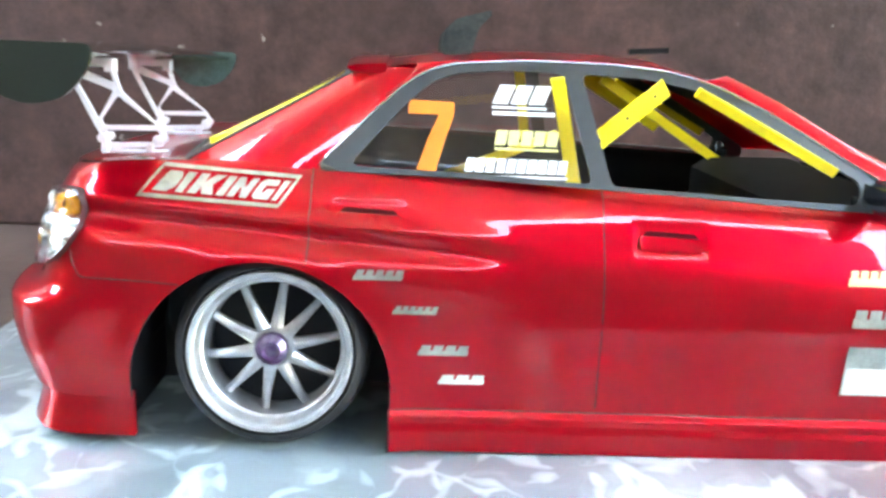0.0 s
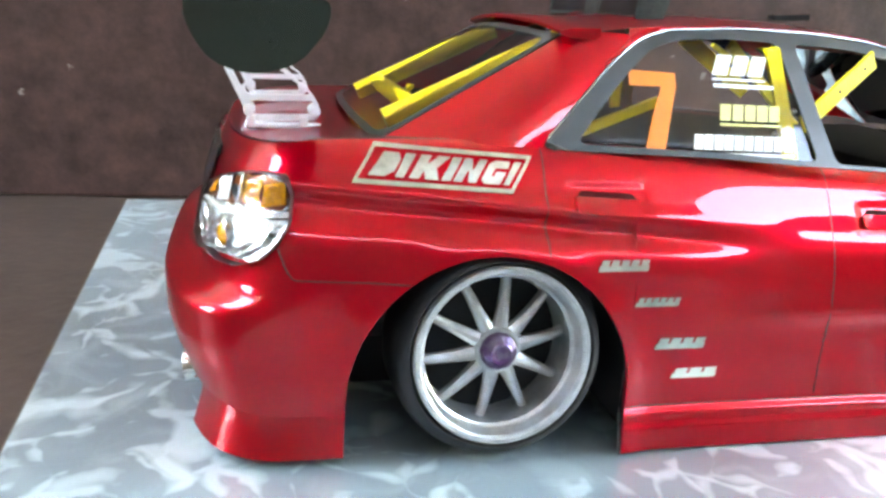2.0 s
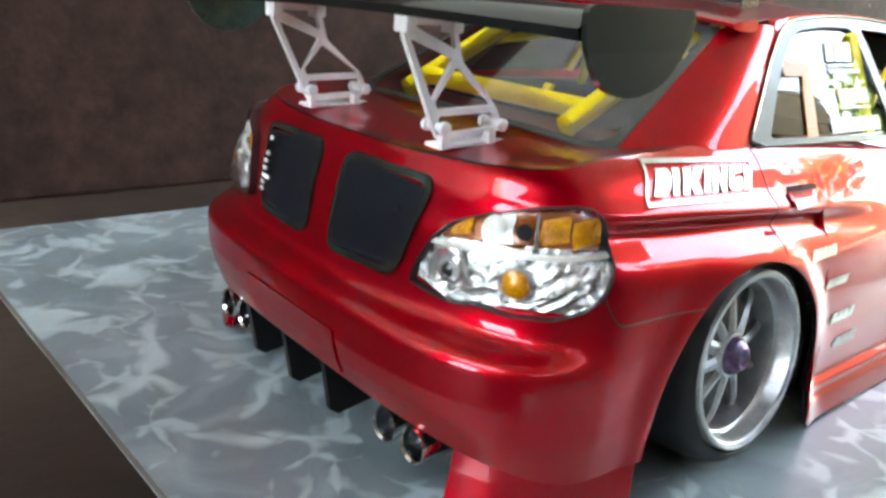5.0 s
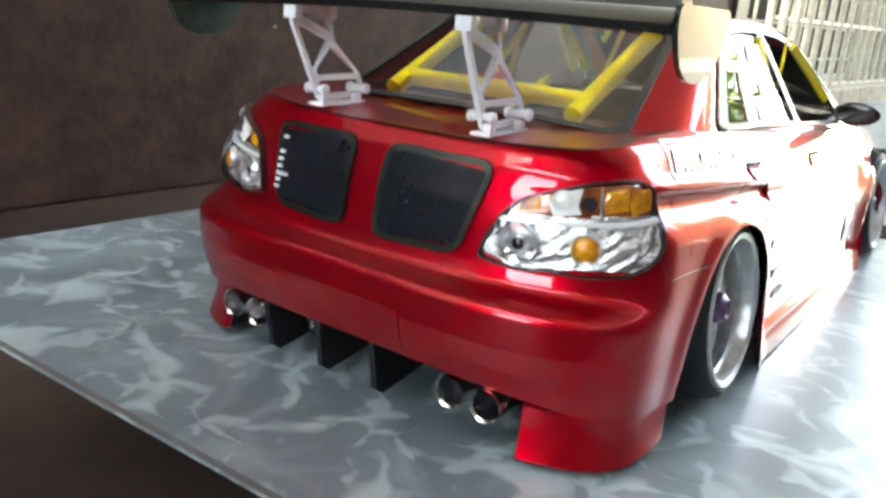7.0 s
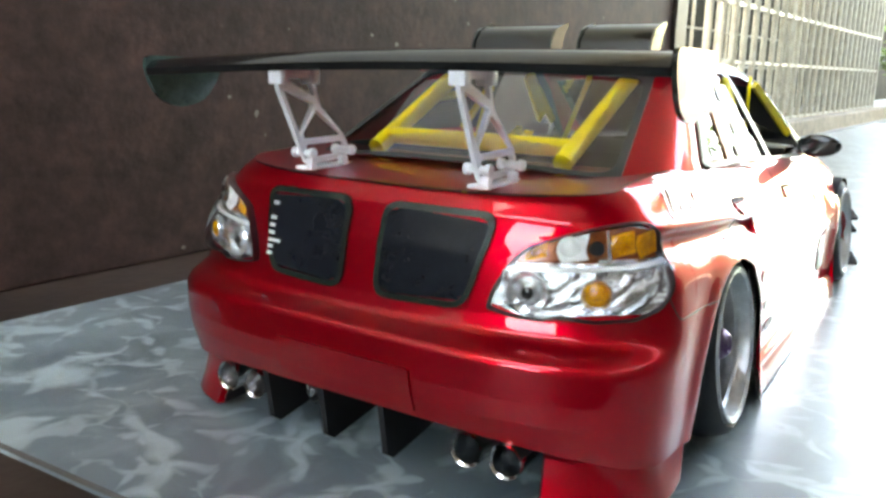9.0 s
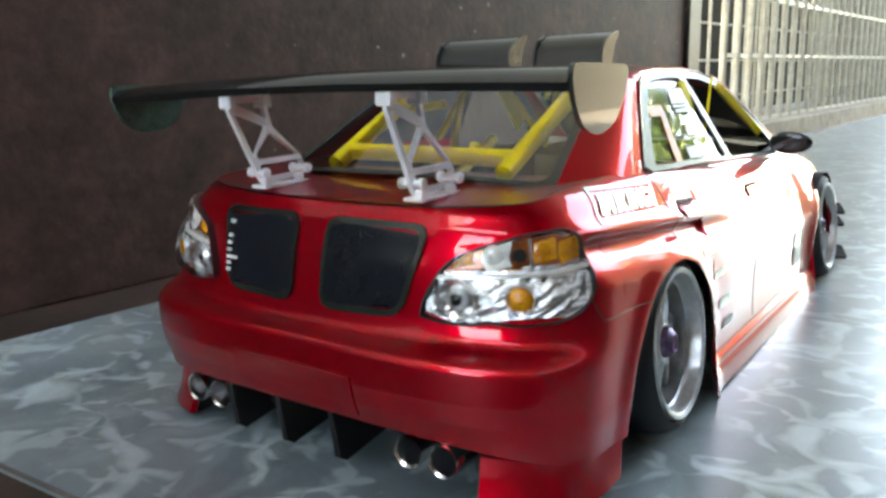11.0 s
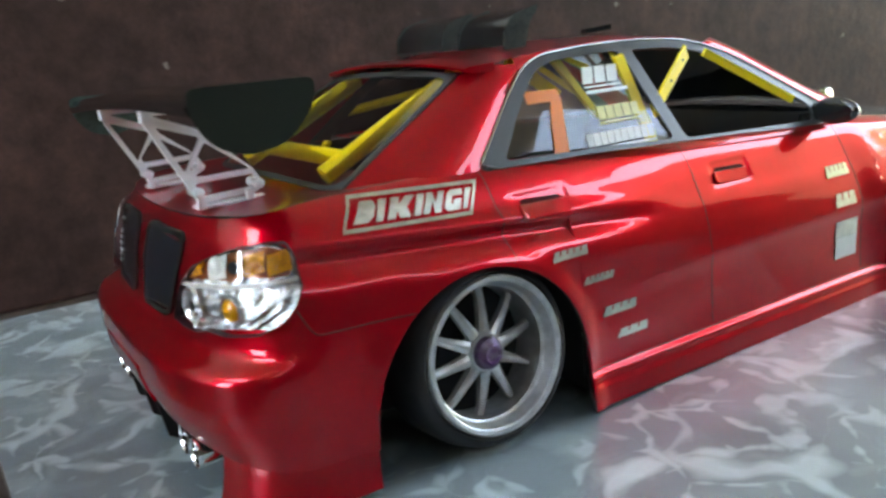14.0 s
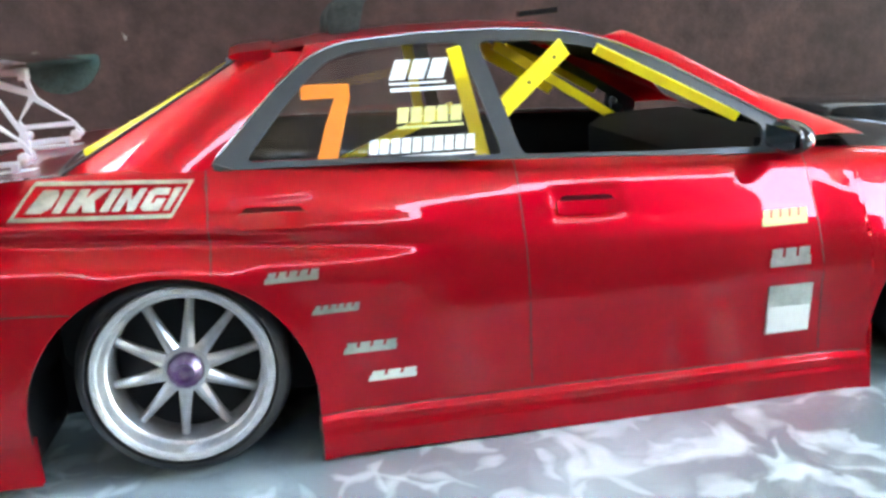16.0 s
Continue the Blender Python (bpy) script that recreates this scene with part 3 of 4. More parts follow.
part("inner_shell", shell([c for c in COLUMNS], -0.0016), M_BLACK, car, "matt black inside of the shell")


def flank(x, z, off=0.0):
    """A point on the near flank; x may run round the tail past the corner."""
    if x >= XC_R:
        _, y = body_point("s", x, z, off)
        return (x, -y, z)
    reach = abs(lerp_table(REAR, z) - XC_R)
    n = tail_power(z)
    c = min(1.0, (XC_R - x) / reach) ** (n / 2)
    px, py = body_point("r", math.acos(c), z, off)
    return (px, -py, z)


def tail(y, z, off=0.0):
    """A point on the tail by its distance from the middle."""
    n = tail_power(z)
    w = half_width(XC_R, z)
    s = min(0.99999, (abs(y) / w)) ** (n / 2)
    px, py = body_point("r", math.asin(s), z, off)
    return (px, math.copysign(py, y), z)


def corner(deg, z, off=0.0):
    px, py = body_point("r", radians(deg), z, off)
    return (px, -py, z)


def mirrored(f):
    return lambda u, v, o: (lambda p: (p[0], -p[1], p[2]))(f(u, v, o))


# decks
def deck_z(x, y, w):
    crown = 0.0016 if x < 0.1 else 0.0075 * ease(x, 0.18, 0.225)
    dish = -0.0022 * ease(x, -0.135, -0.115) if x < 0.1 else 0.0
    t = min(1, abs(y) / max(w, 1e-4))
    return top_z(x) + (crown + dish * 1.6) * (1 - t ** 4)


def deck(columns, nx=24):
    rows = []
    for k, a in columns:
        x0 = body_point(k, a, 0.085)[0]
        z = top_z(x0)
        x, y = body_point(k, a, z)
        rows.append([(x, y * (2 * i / nx - 1), deck_z(x, y * (2 * i / nx - 1), y)) for i in range(nx + 1)])
    return grid_mesh(rows)


part("trunk_lid", deck([c for c in COLUMNS if station(c) < -0.05]), M_RED, car, angle=60)
part("hood", deck([c for c in COLUMNS if station(c) > 0.17]), M_GLOSSBLACK, car, "gloss black carbon hood", angle=60)


# greenhouse
def glass_side(x, z, off=0.0):
    y = 0.0785 - (z - 0.0945) * 0.56 - 0.003 * ((x - 0.06) / 0.1) ** 2 - 0.0025 * bell(z, 0.136, 0.006) + off
    return (x, -y, z + off * 0.4)


def shift(poly):
    """The side windows sit further forward at their rear end."""
    return [(x + lerp_table([(-0.04, 0.0045), (0.03, 0.004), (0.1, 0.0015)], x), z) for x, z in poly]


FRAME = shift([(-0.0355, 0.0945), (-0.026, 0.1035), (-0.011, 0.1185), (0.001, 0.128), (0.012, 0.1318), (0.04, 0.1338), (0.07, 0.1338), (0.094, 0.1322), (0.111, 0.1278), (0.129, 0.1195), (0.152, 0.1065), (0.1775, 0.0925), (0.1785, 0.0865), (0.15, 0.0875), (0.10, 0.0905), (0.067, 0.0918), (0.02, 0.0938)])
WIN_R = shift([(-0.0225, 0.0965), (-0.013, 0.1075), (-0.002, 0.119), (0.006, 0.1258), (0.015, 0.1288), (0.034, 0.1302), (0.0535, 0.1302), (0.0635, 0.0934), (0.03, 0.0952)])
WIN_F = shift([(0.0605, 0.130), (0.084, 0.1292), (0.1025, 0.1262), (0.1225, 0.1178), (0.143, 0.1066), (0.1615, 0.0965), (0.16, 0.0892), (0.11, 0.0912), (0.0705, 0.0928)])
for side in (-1, 1):
    place = glass_side if side < 0 else mirrored(glass_side)
    fr = part("window_frame", sheet(dense(rounded(FRAME, 0.008, 3), 0.004), [dense(rounded(WIN_R, 0.003, 3), 0.004), dense(rounded(WIN_F, 0.003, 3), 0.004)], place, 0.0, 0.0009), M_GREY, car, "dark grey painted window surround", angle=30)
    for w in (WIN_R,):
        part("side_window", blanket(rounded([(x, z) for x, z in w], 0.002, 2), place, -0.0003, 20, 14), M_PANE, car).visible_shadow = False

for side in (-1, 1):
    line = dense(rounded(FRAME, 0.008, 3), 0.003)
    line = [p for p in line if p[1] > 0.0935 and not (p[1] < 0.0945 and p[0] > -0.02)]
    line.sort(key=lambda p: math.atan2(p[1] - 0.08, 0.07 - p[0]))
    place = glass_side if side < 0 else mirrored(glass_side)
    part("window_bead", tube([place(x, z, 0.0011) for x, z in line], 0.00045, 8), M_BEAD, car, "thin shiny bead round the window surround")

ROOF_EDGE = [(-0.0185, 0.1286), (-0.006, 0.1305), (0.01, 0.1328), (0.04, 0.1348), (0.07, 0.135), (0.094, 0.1335), (0.111, 0.1292), (0.122, 0.1242)]


def roof_point(x, t):
    zr = lerp_table(ROOF_EDGE, x)
    yr = -glass_side(x, zr)[1]
    return (x, yr * t, zr + 0.0032 * (1 - abs(t) ** 2.6))


rows = []
for k in range(40):
    x = -0.0185 + 0.1405 * k / 39
    rows.append([roof_point(x, t / 14) for t in range(-14, 15)])
roof = part("roof", grid_mesh(rows), M_RED, car, angle=60)
# red gutter between the roof and the window surrounds
for side in (-1, 1):
    rows = []
    line = [p for p in FRAME[2:12]]
    for i in range(60):
        t = i / 59 * (len(line) - 1)
        a = min(int(t), len(line) - 2)
        px = line[a][0] + (line[a + 1][0] - line[a][0]) * (t - a)
        pz = line[a][1] + (line[a + 1][1] - line[a][1]) * (t - a)
        e = Vector(glass_side(px, pz, 0.0005))
        if px <= 0.111:
            q = Vector(roof_point(px, -1))
            if px < 0.004:
                q = Vector(glass_side(px, pz + 0.002, 0.0008))
        else:
            q = e + Vector((0.006, 0.0042, 0.0035))
        m1 = e.lerp(q, 0.5) + Vector((0, -0.0006, 0.0006))
        rows.append([(p.x, p.y * -side, p.z) for p in (e, m1, q)])
    part("roof_rail", grid_mesh(rows), M_RED, car, angle=60)

# rear pillars from the window surround back to the rear window
BACK_TOP, BACK_LOW = (-0.0185, 0.0525, 0.1282), (-0.0795, 0.064, 0.0935)
for side in (-1, 1):
    rows = []
    for i in range(25):
        t = i / 24
        a = lerp_table([(0, -0.03), (0.25, -0.0215), (0.68, -0.0065), (1, 0.006)], t)
        za = lerp_table([(0, 0.0945), (0.25, 0.1035), (0.68, 0.1185), (1, 0.1295)], t)
        p = Vector(glass_side(a, za, 0.0006))
        q = Vector((BACK_LOW[0] + (BACK_TOP[0] - BACK_LOW[0]) * t, -(BACK_LOW[1] + (BACK_TOP[1] - BACK_LOW[1]) * t), BACK_LOW[2] + (BACK_TOP[2] - BACK_LOW[2]) * t))
        row = []
        for j in range(13):
            s = j / 12
            c = p.lerp(q, s)
            c.y -= 0.0042 * math.sin(math.pi * s) * (1 - 0.55 * t)
            c.z += 0.0012 * math.sin(math.pi * s)
            row.append((c.x, c.y * -side, c.z))
        rows.append(row)
    part("rear_pillar", grid_mesh(rows), M_RED, car, angle=60)

# spoiler lip at the roof's rear edge
rows = []
for i in range(41):
    t = i / 20 - 1
    y = 0.0585 * t
    x = -0.0175 - 0.0045 * (1 - 0.25 * abs(t) ** 3) + 0.0
    z = 0.1292 + 0.0032 * (1 - abs(t) ** 2.6)
    rows.append([(-0.007, y, z + 0.0022), (x + 0.003, y, z + 0.0016), (x, y, z + 0.0007), (x, y, z - 0.0004), (x + 0.004, y, z - 0.0012), (-0.007, y, z - 0.0016)])
bm = grid_mesh(rows, closed=True)
bm.verts.ensure_lookup_table()
bm.faces.new(bm.verts[0:6])
bm.faces.new(bm.verts[-6:])
part("roof_lip", bm, M_RED, car, angle=40)


# rear window and windscreen
def back_glass(u, v, off=0.0):
    """u across from -1 to 1, v up from 0 to 1."""
    x = BACK_LOW[0] + (BACK_TOP[0] - BACK_LOW[0]) * v
    w = BACK_LOW[1] + (BACK_TOP[1] - BACK_LOW[1]) * v
    z = BACK_LOW[2] + (BACK_TOP[2] - BACK_LOW[2]) * v
    bulge = 0.006 * (1 - u * u) * (1 - 0.3 * v)
    return (x - bulge * 0.75 - off * 0.5, w * u, z + bulge * 0.35 + off * 0.86)


def rim_and_pane(place, name, border, inset_low):
    outer = [(-1, 0), (1, 0), (1, 1), (-1, 1)]
    inner = rounded([(-1 + border, inset_low), (1 - border, inset_low), (1 - border * 1.1, 0.95), (-1 + border * 1.1, 0.95)], 0.12, 4)
    part(name + "_border", sheet(dense(outer, 0.08), [dense(inner, 0.08)], place, 0.0, 0.0006), M_GREY, car, "dark grey masked border", angle=50)
    rows = [[place(-1 + 2 * i / 20, j / 12, -0.0002) for i in range(21)] for j in range(13)]
    part(name, grid_mesh(rows), M_GLASS, car).visible_shadow = False


rim_and_pane(back_glass, "rear_window", 0.045, 0.035)


def front_glass(u, v, off=0.0):
    x = 0.206 + (0.122 - 0.206) * v
    w = 0.072 + (0.0555 - 0.072) * v
    z = 0.0895 + (0.1255 - 0.0895) * v
    bulge = 0.008 * (1 - u * u)
    return (x + bulge * 0.6 + off * 0.4, w * u, z + bulge * 0.4 + off * 0.9)


rim_and_pane(front_glass, "windscreen", 0.06, 0.06)
for side in (-1, 1):
    rows = []
    for i in range(20):
        t = i / 19
        a = Vector(glass_side(0.1785 + (0.112 - 0.1785) * t, 0.0915 + (0.1285 - 0.0915) * t, 0.0004))
        b = Vector(front_glass(-1, t, 0.0008))
        m1 = a.lerp(b, 0.5) + Vector((0.0012, -0.0012, 0.0008))
        rows.append([(p.x, p.y * -side, p.z) for p in (a, m1, b)])
    part("front_pillar", grid_mesh(rows), M_RED, car, angle=60)


# panel lines
def seam(points, r=0.00023):
    return tube(points, r, 6)


for side in (-1, 1):
    f = (lambda p: p) if side < 0 else (lambda p: (p[0], -p[1], p[2]))
    for x0, zl, zh, lean in ((DOOR_1, 0.066, 0.0955, 0.0), (DOOR_2, 0.017, 0.0925, 0.0), (DOOR_3, 0.017, 0.0865, 0.0)):
        part("panel_line", seam([f(flank(x0, zl + (zh - zl) * i / 24, 0.0)) for i in range(25)]), M_DECALDARK, car)
    part("panel_line", seam([f(flank(-0.002 + 0.196 * i / 50, 0.0152, 0.0)) for i in range(51)], 0.0003), M_DECALDARK, car)
    part("panel_line", seam([f(p) for p in [corner(78 + 8 * k / 8, 0.0672 - 0.0084 * math.sin(math.pi / 2 * k / 8)) for k in range(9)] + [flank(-0.1 + 0.0275 * k / 10, 0.0587 - 0.0008 * k / 10) for k in range(11)]]), M_DECALDARK, car)
    part("panel_line", seam([f(flank(-0.002, 0.0152 + 0.0, 0.0)), f(flank(-0.002, 0.001, 0.0))], 0.0002), M_DECALDARK, car)

# door handles in their hollows
for side in (-1, 1):
    f = flank if side < 0 else mirrored(flank)
    for x0, z0 in HANDLES:
        grip = rounded([(x0 - 0.0112, z0 - 0.0034), (x0 + 0.0112, z0 - 0.0042), (x0 + 0.0112, z0 + 0.0002), (x0 - 0.0112, z0 + 0.001)], 0.0018, 4)
        cup = rounded([(x0 - 0.0105, z0 - 0.001), (x0 + 0.0105, z0 - 0.0018), (x0 + 0.009, z0 + 0.0016), (x0 - 0.009, z0 + 0.0024)], 0.0014, 4)
        hd = part("door_handle", sheet(dense(grip, 0.002), [], lambda u, v, o, f=f, z0=z0: f(u, v, o + 0.0005 * (1 - ((v - z0 + 0.0014) / 0.003) ** 2)), 0.0002, 0.0008), M_RED, car, angle=50)
        # a thin dark sheet paints the shade of the finger recess
        part("handle_shade", sheet(dense(cup, 0.002), [], f, 0.0001, 0.0002), M_RED_SHADE, hd, "dark sheet painted as the shade in the finger recess", angle=50)

# wing mirrors
for side in (-1, 1):
    bm = bmesh.new()
    bmesh.ops.create_uvsphere(bm, u_segments=24, v_segments=16, radius=1)
    for v in bm.verts:
        c = v.co
        v.co = Vector((0.1655 + c.x * 0.0075 * (0.35 if c.x < 0 else 1.0), side * (0.0865 + c.y * 0.0125), 0.0935 + c.z * 0.0062 * (1 - 0.25 * (1 if c.y * side > 0.5 else 0))))
    mir = part("wing_mirror", bm, M_GLOSSBLACK, car, "gloss black wing mirror")
    part("mirror_arm", bar((0.166, side * 0.07, 0.0895), (0.1665, side * 0.082, 0.0915), 0.006, 0.004, (0, 0, 1)), M_GLOSSBLACK, mir)
    part("mirror_glass", blanket([(0.078, 0.0895), (0.096, 0.0895), (0.0965, 0.0965), (0.078, 0.0975)], lambda u, v, o, s=side: (0.1626, s * u, v), 0, 6, 5), M_CHROME if side > 0 else M_GLOSSBLACK, mir, "small silver mirror face")

# tail lamps
LAMP = rounded([(24, 0.0605), (25.5, 0.067), (29, 0.0735), (36, 0.0788), (45.5, 0.083), (57.5, 0.0855), (72, 0.0867), (81, 0.0864), (84, 0.081), (83.5, 0.0745), (79, 0.0685), (72, 0.0638), (62, 0.0608), (49, 0.0595), (40, 0.0602), (36, 0.0588), (30, 0.059)], 2.0, 3)


def scaled(poly, k):
    cx = sum(p[0] for p in poly) / len(poly)
    cy = sum(p[1] for p in poly) / len(poly)
    return [(cx + (x - cx) * k, cy + (y - cy) * k) for x, y in poly]


def facets(poly, f, nu=17, nv=9):
    """A reflector pressed into many small tilted facets."""
    rng = random.Random(7)
    heights = {}
    bm = blanket(poly, lambda u, v, o: (u, v, o), 0.0, nu, nv)
    for v in bm.verts:
        u, w = v.co.x, v.co.y
        key = (round(u, 2), round(w, 5))
        h = heights.setdefault(key, rng.uniform(0.0, 0.0013))
        v.co = Vector(f(u, w, 0.0003 + h))
    return bm


for side in (-1, 1):
    f = corner if side < 0 else mirrored(corner)
    lamp = part("lamp_unit", facets(LAMP, f), M_REFLECT, car, "clear lamp with chrome reflectors and amber segments", smooth=False)
    part("lamp_seal", sheet(LAMP, [scaled(LAMP, 0.988)], f, 0.0002, 0.0028), M_DECALDARK, lamp, "thin black seal")
    part("lamp_chamber", blanket(rounded([(31, 0.0742), (81.5, 0.0772), (82.5, 0.081), (80, 0.0852), (70, 0.0857), (56, 0.0845), (45, 0.0818), (36, 0.0778)], 0.9, 3), f, 0.0018, 30, 8), M_BULBSEAT, lamp, "dark amber upper chamber")
    part("amber_segment", facets(rounded([(33.5, 0.0752), (40.5, 0.0757), (41.5, 0.081), (37.5, 0.0788)], 0.9, 3), lambda u, v, o, f=f: f(u, v, 0.0018 + o * 0.6), 5, 4), M_AMBER, lamp, "amber indicator segment", smooth=False)
    for a0, a1 in ((60.5, 70.5), (71.2, 82)):
        block = rounded([(a0, 0.0771), (a1, 0.0776), (min(a1, 81), 0.0848), (a0 + 0.3, 0.0846)], 0.9, 3)
        part("amber_block", facets(block, lambda u, v, o, f=f: f(u, v, 0.0018 + o * 0.5), 6, 5), M_AMBER, lamp, "faceted amber segment", smooth=False)
    part("frosted_block", blanket(rounded([(43.5, 0.0752), (52.5, 0.0757), (52.5, 0.0838), (44, 0.0814)], 0.9, 3), f, 0.0024, 8, 6), M_FROST, lamp, "frosted white light guide")
    part("chamber_rib", sheet(dense([(58.4, 0.0764), (59.6, 0.0765), (60, 0.0848), (58.9, 0.0846)], 1.5), [], f, 0.0018, 0.0009), M_BOWL, lamp, "chrome rib")
    part("lamp_divider", sheet(dense([(28.5, 0.072), (83, 0.0757), (83, 0.0767), (29.5, 0.073)], 3), [], f, 0.0012, 0.0012), M_FROST, lamp)
    for deg, z, r, m in ((33, 0.0662, 0.0056, M_BOWL), (50.5, 0.0672, 0.0041, M_AMBER), (47.5, 0.0793, 0.0034, M_FROST), (56, 0.0795, 0.0022, M_BLACK)):
        lift = 0.0018 if m in (M_FROST, M_BLACK) else 0.0012
        p, q = Vector(f(deg, z, lift)), Vector(f(deg, z, lift + 0.002))
        d = (q - p).normalized()
        turn = d.to_track_quat("Y", "Z").to_matrix().to_4x4()

        def dish(profile):
            bm = lathe(profile, 32)
            bmesh.ops.transform(bm, matrix=Matrix.Translation(p) @ turn, verts=bm.verts)
            return bm
        if m is M_FROST:
            part("frosted_bulb", dish([(r, -0.0004), (r * 0.96, 0.0006), (r * 0.7, 0.0014), (r * 0.35, 0.0018), (0.00001, 0.0019)]), m, lamp, "frosted white bulb dome")
            continue
        if m is M_BLACK:
            part("bulb_socket", dish([(r, 0.0002), (r * 0.9, 0.0006), (0.00001, 0.0006)]), m, lamp, "dark bulb socket")
            continue
        bowl = part("lamp_bowl", dish([(r * 1.14, -0.0012), (r * 1.14, 0.0008), (r * 1.06, 0.0012), (r * 0.98, 0.001), (r * 0.86, 0.0003), (r * 0.64, -0.0002), (r * 0.6, 0.0001)]), M_BOWL, lamp, "round chrome reflector bowl")
        if m is M_BOWL:
            part("bowl_throat", dish([(r * 0.62, -0.0002), (r * 0.6, 0.0005), (r * 0.44, 0.0006), (r * 0.42, -0.0002)]), M_BOWL, bowl)
            part("inner_ring", dish([(r * 0.46, 0.0001), (r * 0.44, 0.0009), (r * 0.34, 0.001), (r * 0.3, 0.0002)]), M_BOWL, bowl, "chrome inner ring")
            part("projector_lens", dish([(r * 0.32, 0.0), (r * 0.28, 0.0006), (r * 0.16, 0.001), (0.00001, 0.0011)]), M_GLOSSBLACK, bowl, "small dark projector lens")
        else:
            part("amber_bulb", dish([(r * 0.84, -0.0002), (r * 0.78, 0.0008), (r * 0.45, 0.0017), (0.00001, 0.0019)]), M_AMBER, bowl, "round amber bulb")
    part("lamp_cover", blanket(LAMP, f, 0.0036, 22, 18), M_LENS, lamp, "clear plastic cover").visible_shadow = False

# kidney grilles
for side in (-1, 1):
    f = tail if side < 0 else mirrored(tail)
    out = rounded([(-0.0062, 0.0575), (-0.0395, 0.0585), (-0.0462, 0.0872), (-0.0062, 0.0875)], 0.006, 5)
    inn = rounded([(-0.0082, 0.0595), (-0.0381, 0.0604), (-0.044, 0.0853), (-0.0082, 0.0855)], 0.0045, 5)
    gr = part("grille", blanket(inn, f, 0.001, 20, 20), M_GRILLE, car, "black mesh grille panel")
    part("grille_surround", sheet(dense(out, 0.003), [dense(inn, 0.003)], f, 0.0, 0.0012), M_WING, gr, "dark green-grey grille surround")
for z in (0.0815, 0.0765, 0.074, 0.0715, 0.069, 0.0668, 0.0645):
    wide = 0.0016 if z != 0.069 else 0.005
    part("script_mark", sheet([(0.0405 - wide, z - 0.0006), (0.0415, z - 0.0006), (0.0415, z + 0.0006), (0.0405 - wide, z + 0.0006)], [], tail, 0.0013, 0.0002), M_DECALWHITE, car, "small white unreadable mark")

# recessed plate field on the bumper
part("plate_field", sheet(dense(rounded([(-0.028, 0.0262), (0.026, 0.0262), (0.026, 0.0408), (-0.028, 0.0408)], 0.001, 2), 0.004), [], tail, -0.0002, 0.0009), M_RED, car, "plain red number plate field")

# corner aprons under the bumper
for side in (-1, 1):
    rows = []
    for i in range(25):
        deg = 35 + 55 * i / 24
        row = []
        for j in range(7):
            z = 0.0022 + 0.0158 * j / 6
            px, py = body_point("r", radians(deg), 0.02, -0.0034 + 0.0036 * (1 - j / 6) ** 1.5)
            row.append((px, side * py, z))
        rows.append(row)
    px, py = body_point("s", HUB_R - ARCH + 0.0002, 0.02, -0.0022)
    rows.append([(px, side * py, 0.0016 + 0.0164 * j / 6) for j in range(7)])
    rows2 = [[(x + (0.002 if i < 14 else 0), y * 0.978, z) for x, y, z in r] for i, r in enumerate(rows)]
    bm = grid_mesh(rows)
    grid_mesh(rows2, bm)
    grid_mesh([rows[0], rows2[0]], bm)
    apron = part("bumper_apron", bm, M_RED, car, angle=50)
    part("apron_liner", grid_mesh([[(x + d, y, z) for x, y, z in rows2[0]] for d in (0.0002, 0.012, 0.024)]), M_BLACK, apron, "black inner liner")

# diffuser with hanging fins
rows = []
for i in range(21):
    y = -0.07 + 0.14 * i / 20
    rows.append([(-0.132, y, 0.0245), (-0.129, y, 0.0185), (-0.09, y, 0.012), (-0.09, y, 0.03), (-0.126, y, 0.03)])
part("diffuser", grid_mesh(rows, closed=True), M_BLACK, car, "matt black diffuser tray")
for y in (0.0365, 0.0115, -0.0135):
    prof = [(-0.141, 0.026), (-0.1375, 0.006), (-0.1345, 0.004), (-0.1, 0.0095), (-0.095, 0.02), (-0.095, 0.026)]
    part("diffuser_fin", sheet(prof, [], lambda u, v, o, y=y: (u, y + o, v), -0.0012, 0.0024), M_BLACK, car, "matt black diffuser fin", smooth=False)

# four exhaust tips
for y in (-0.0575, -0.0442, 0.0442, 0.0575):
    bm = lathe([(0.0036, 0.034), (0.0052, 0.03), (0.0053, 0.002), (0.0055, 0.0004), (0.0053, -0.0002), (0.0047, 0.0004), (0.0045, 0.008), (0.0034, 0.013), (0.00001, 0.0132)], 30, "x")
    bmesh.ops.translate(bm, verts=bm.verts, vec=(-0.1385, y, 0.0166))
    tip = part("exhaust_tip", bm, M_CHROME, car, "chrome exhaust tip")
    bm = lathe([(0.0045, 0.009), (0.003, 0.0065), (0.0016, 0.0085), (0.00001, 0.006)], 9, "x")
    bmesh.ops.translate(bm, verts=bm.verts, vec=(-0.1385, y, 0.0166))
    # one part, two materials: bright reflections painted on the far pair, dark on the near
    part("exhaust_insert", bm, M_BEAD if y > 0 else M_GLOSSBLACK, tip, "faceted star insert", smooth=False)

bm = lathe([(0.0058, 0.012), (0.006, 0.001), (0.0055, -0.0002), (0.0048, 0.001), (0.0046, 0.01)], 30, "x")
bmesh.ops.translate(bm, verts=bm.verts, vec=(-0.124, 0.027, 0.0135))
part("exhaust_tip", bm, M_CHROME, car, "chrome ring inside the diffuser")

# rear wing on two pierced stays
WT = 0.02  # the wing hangs a little lower on the wall side


def wing_z(y):
    return 0.1312 - WT * (y + 0.094) * 1.0


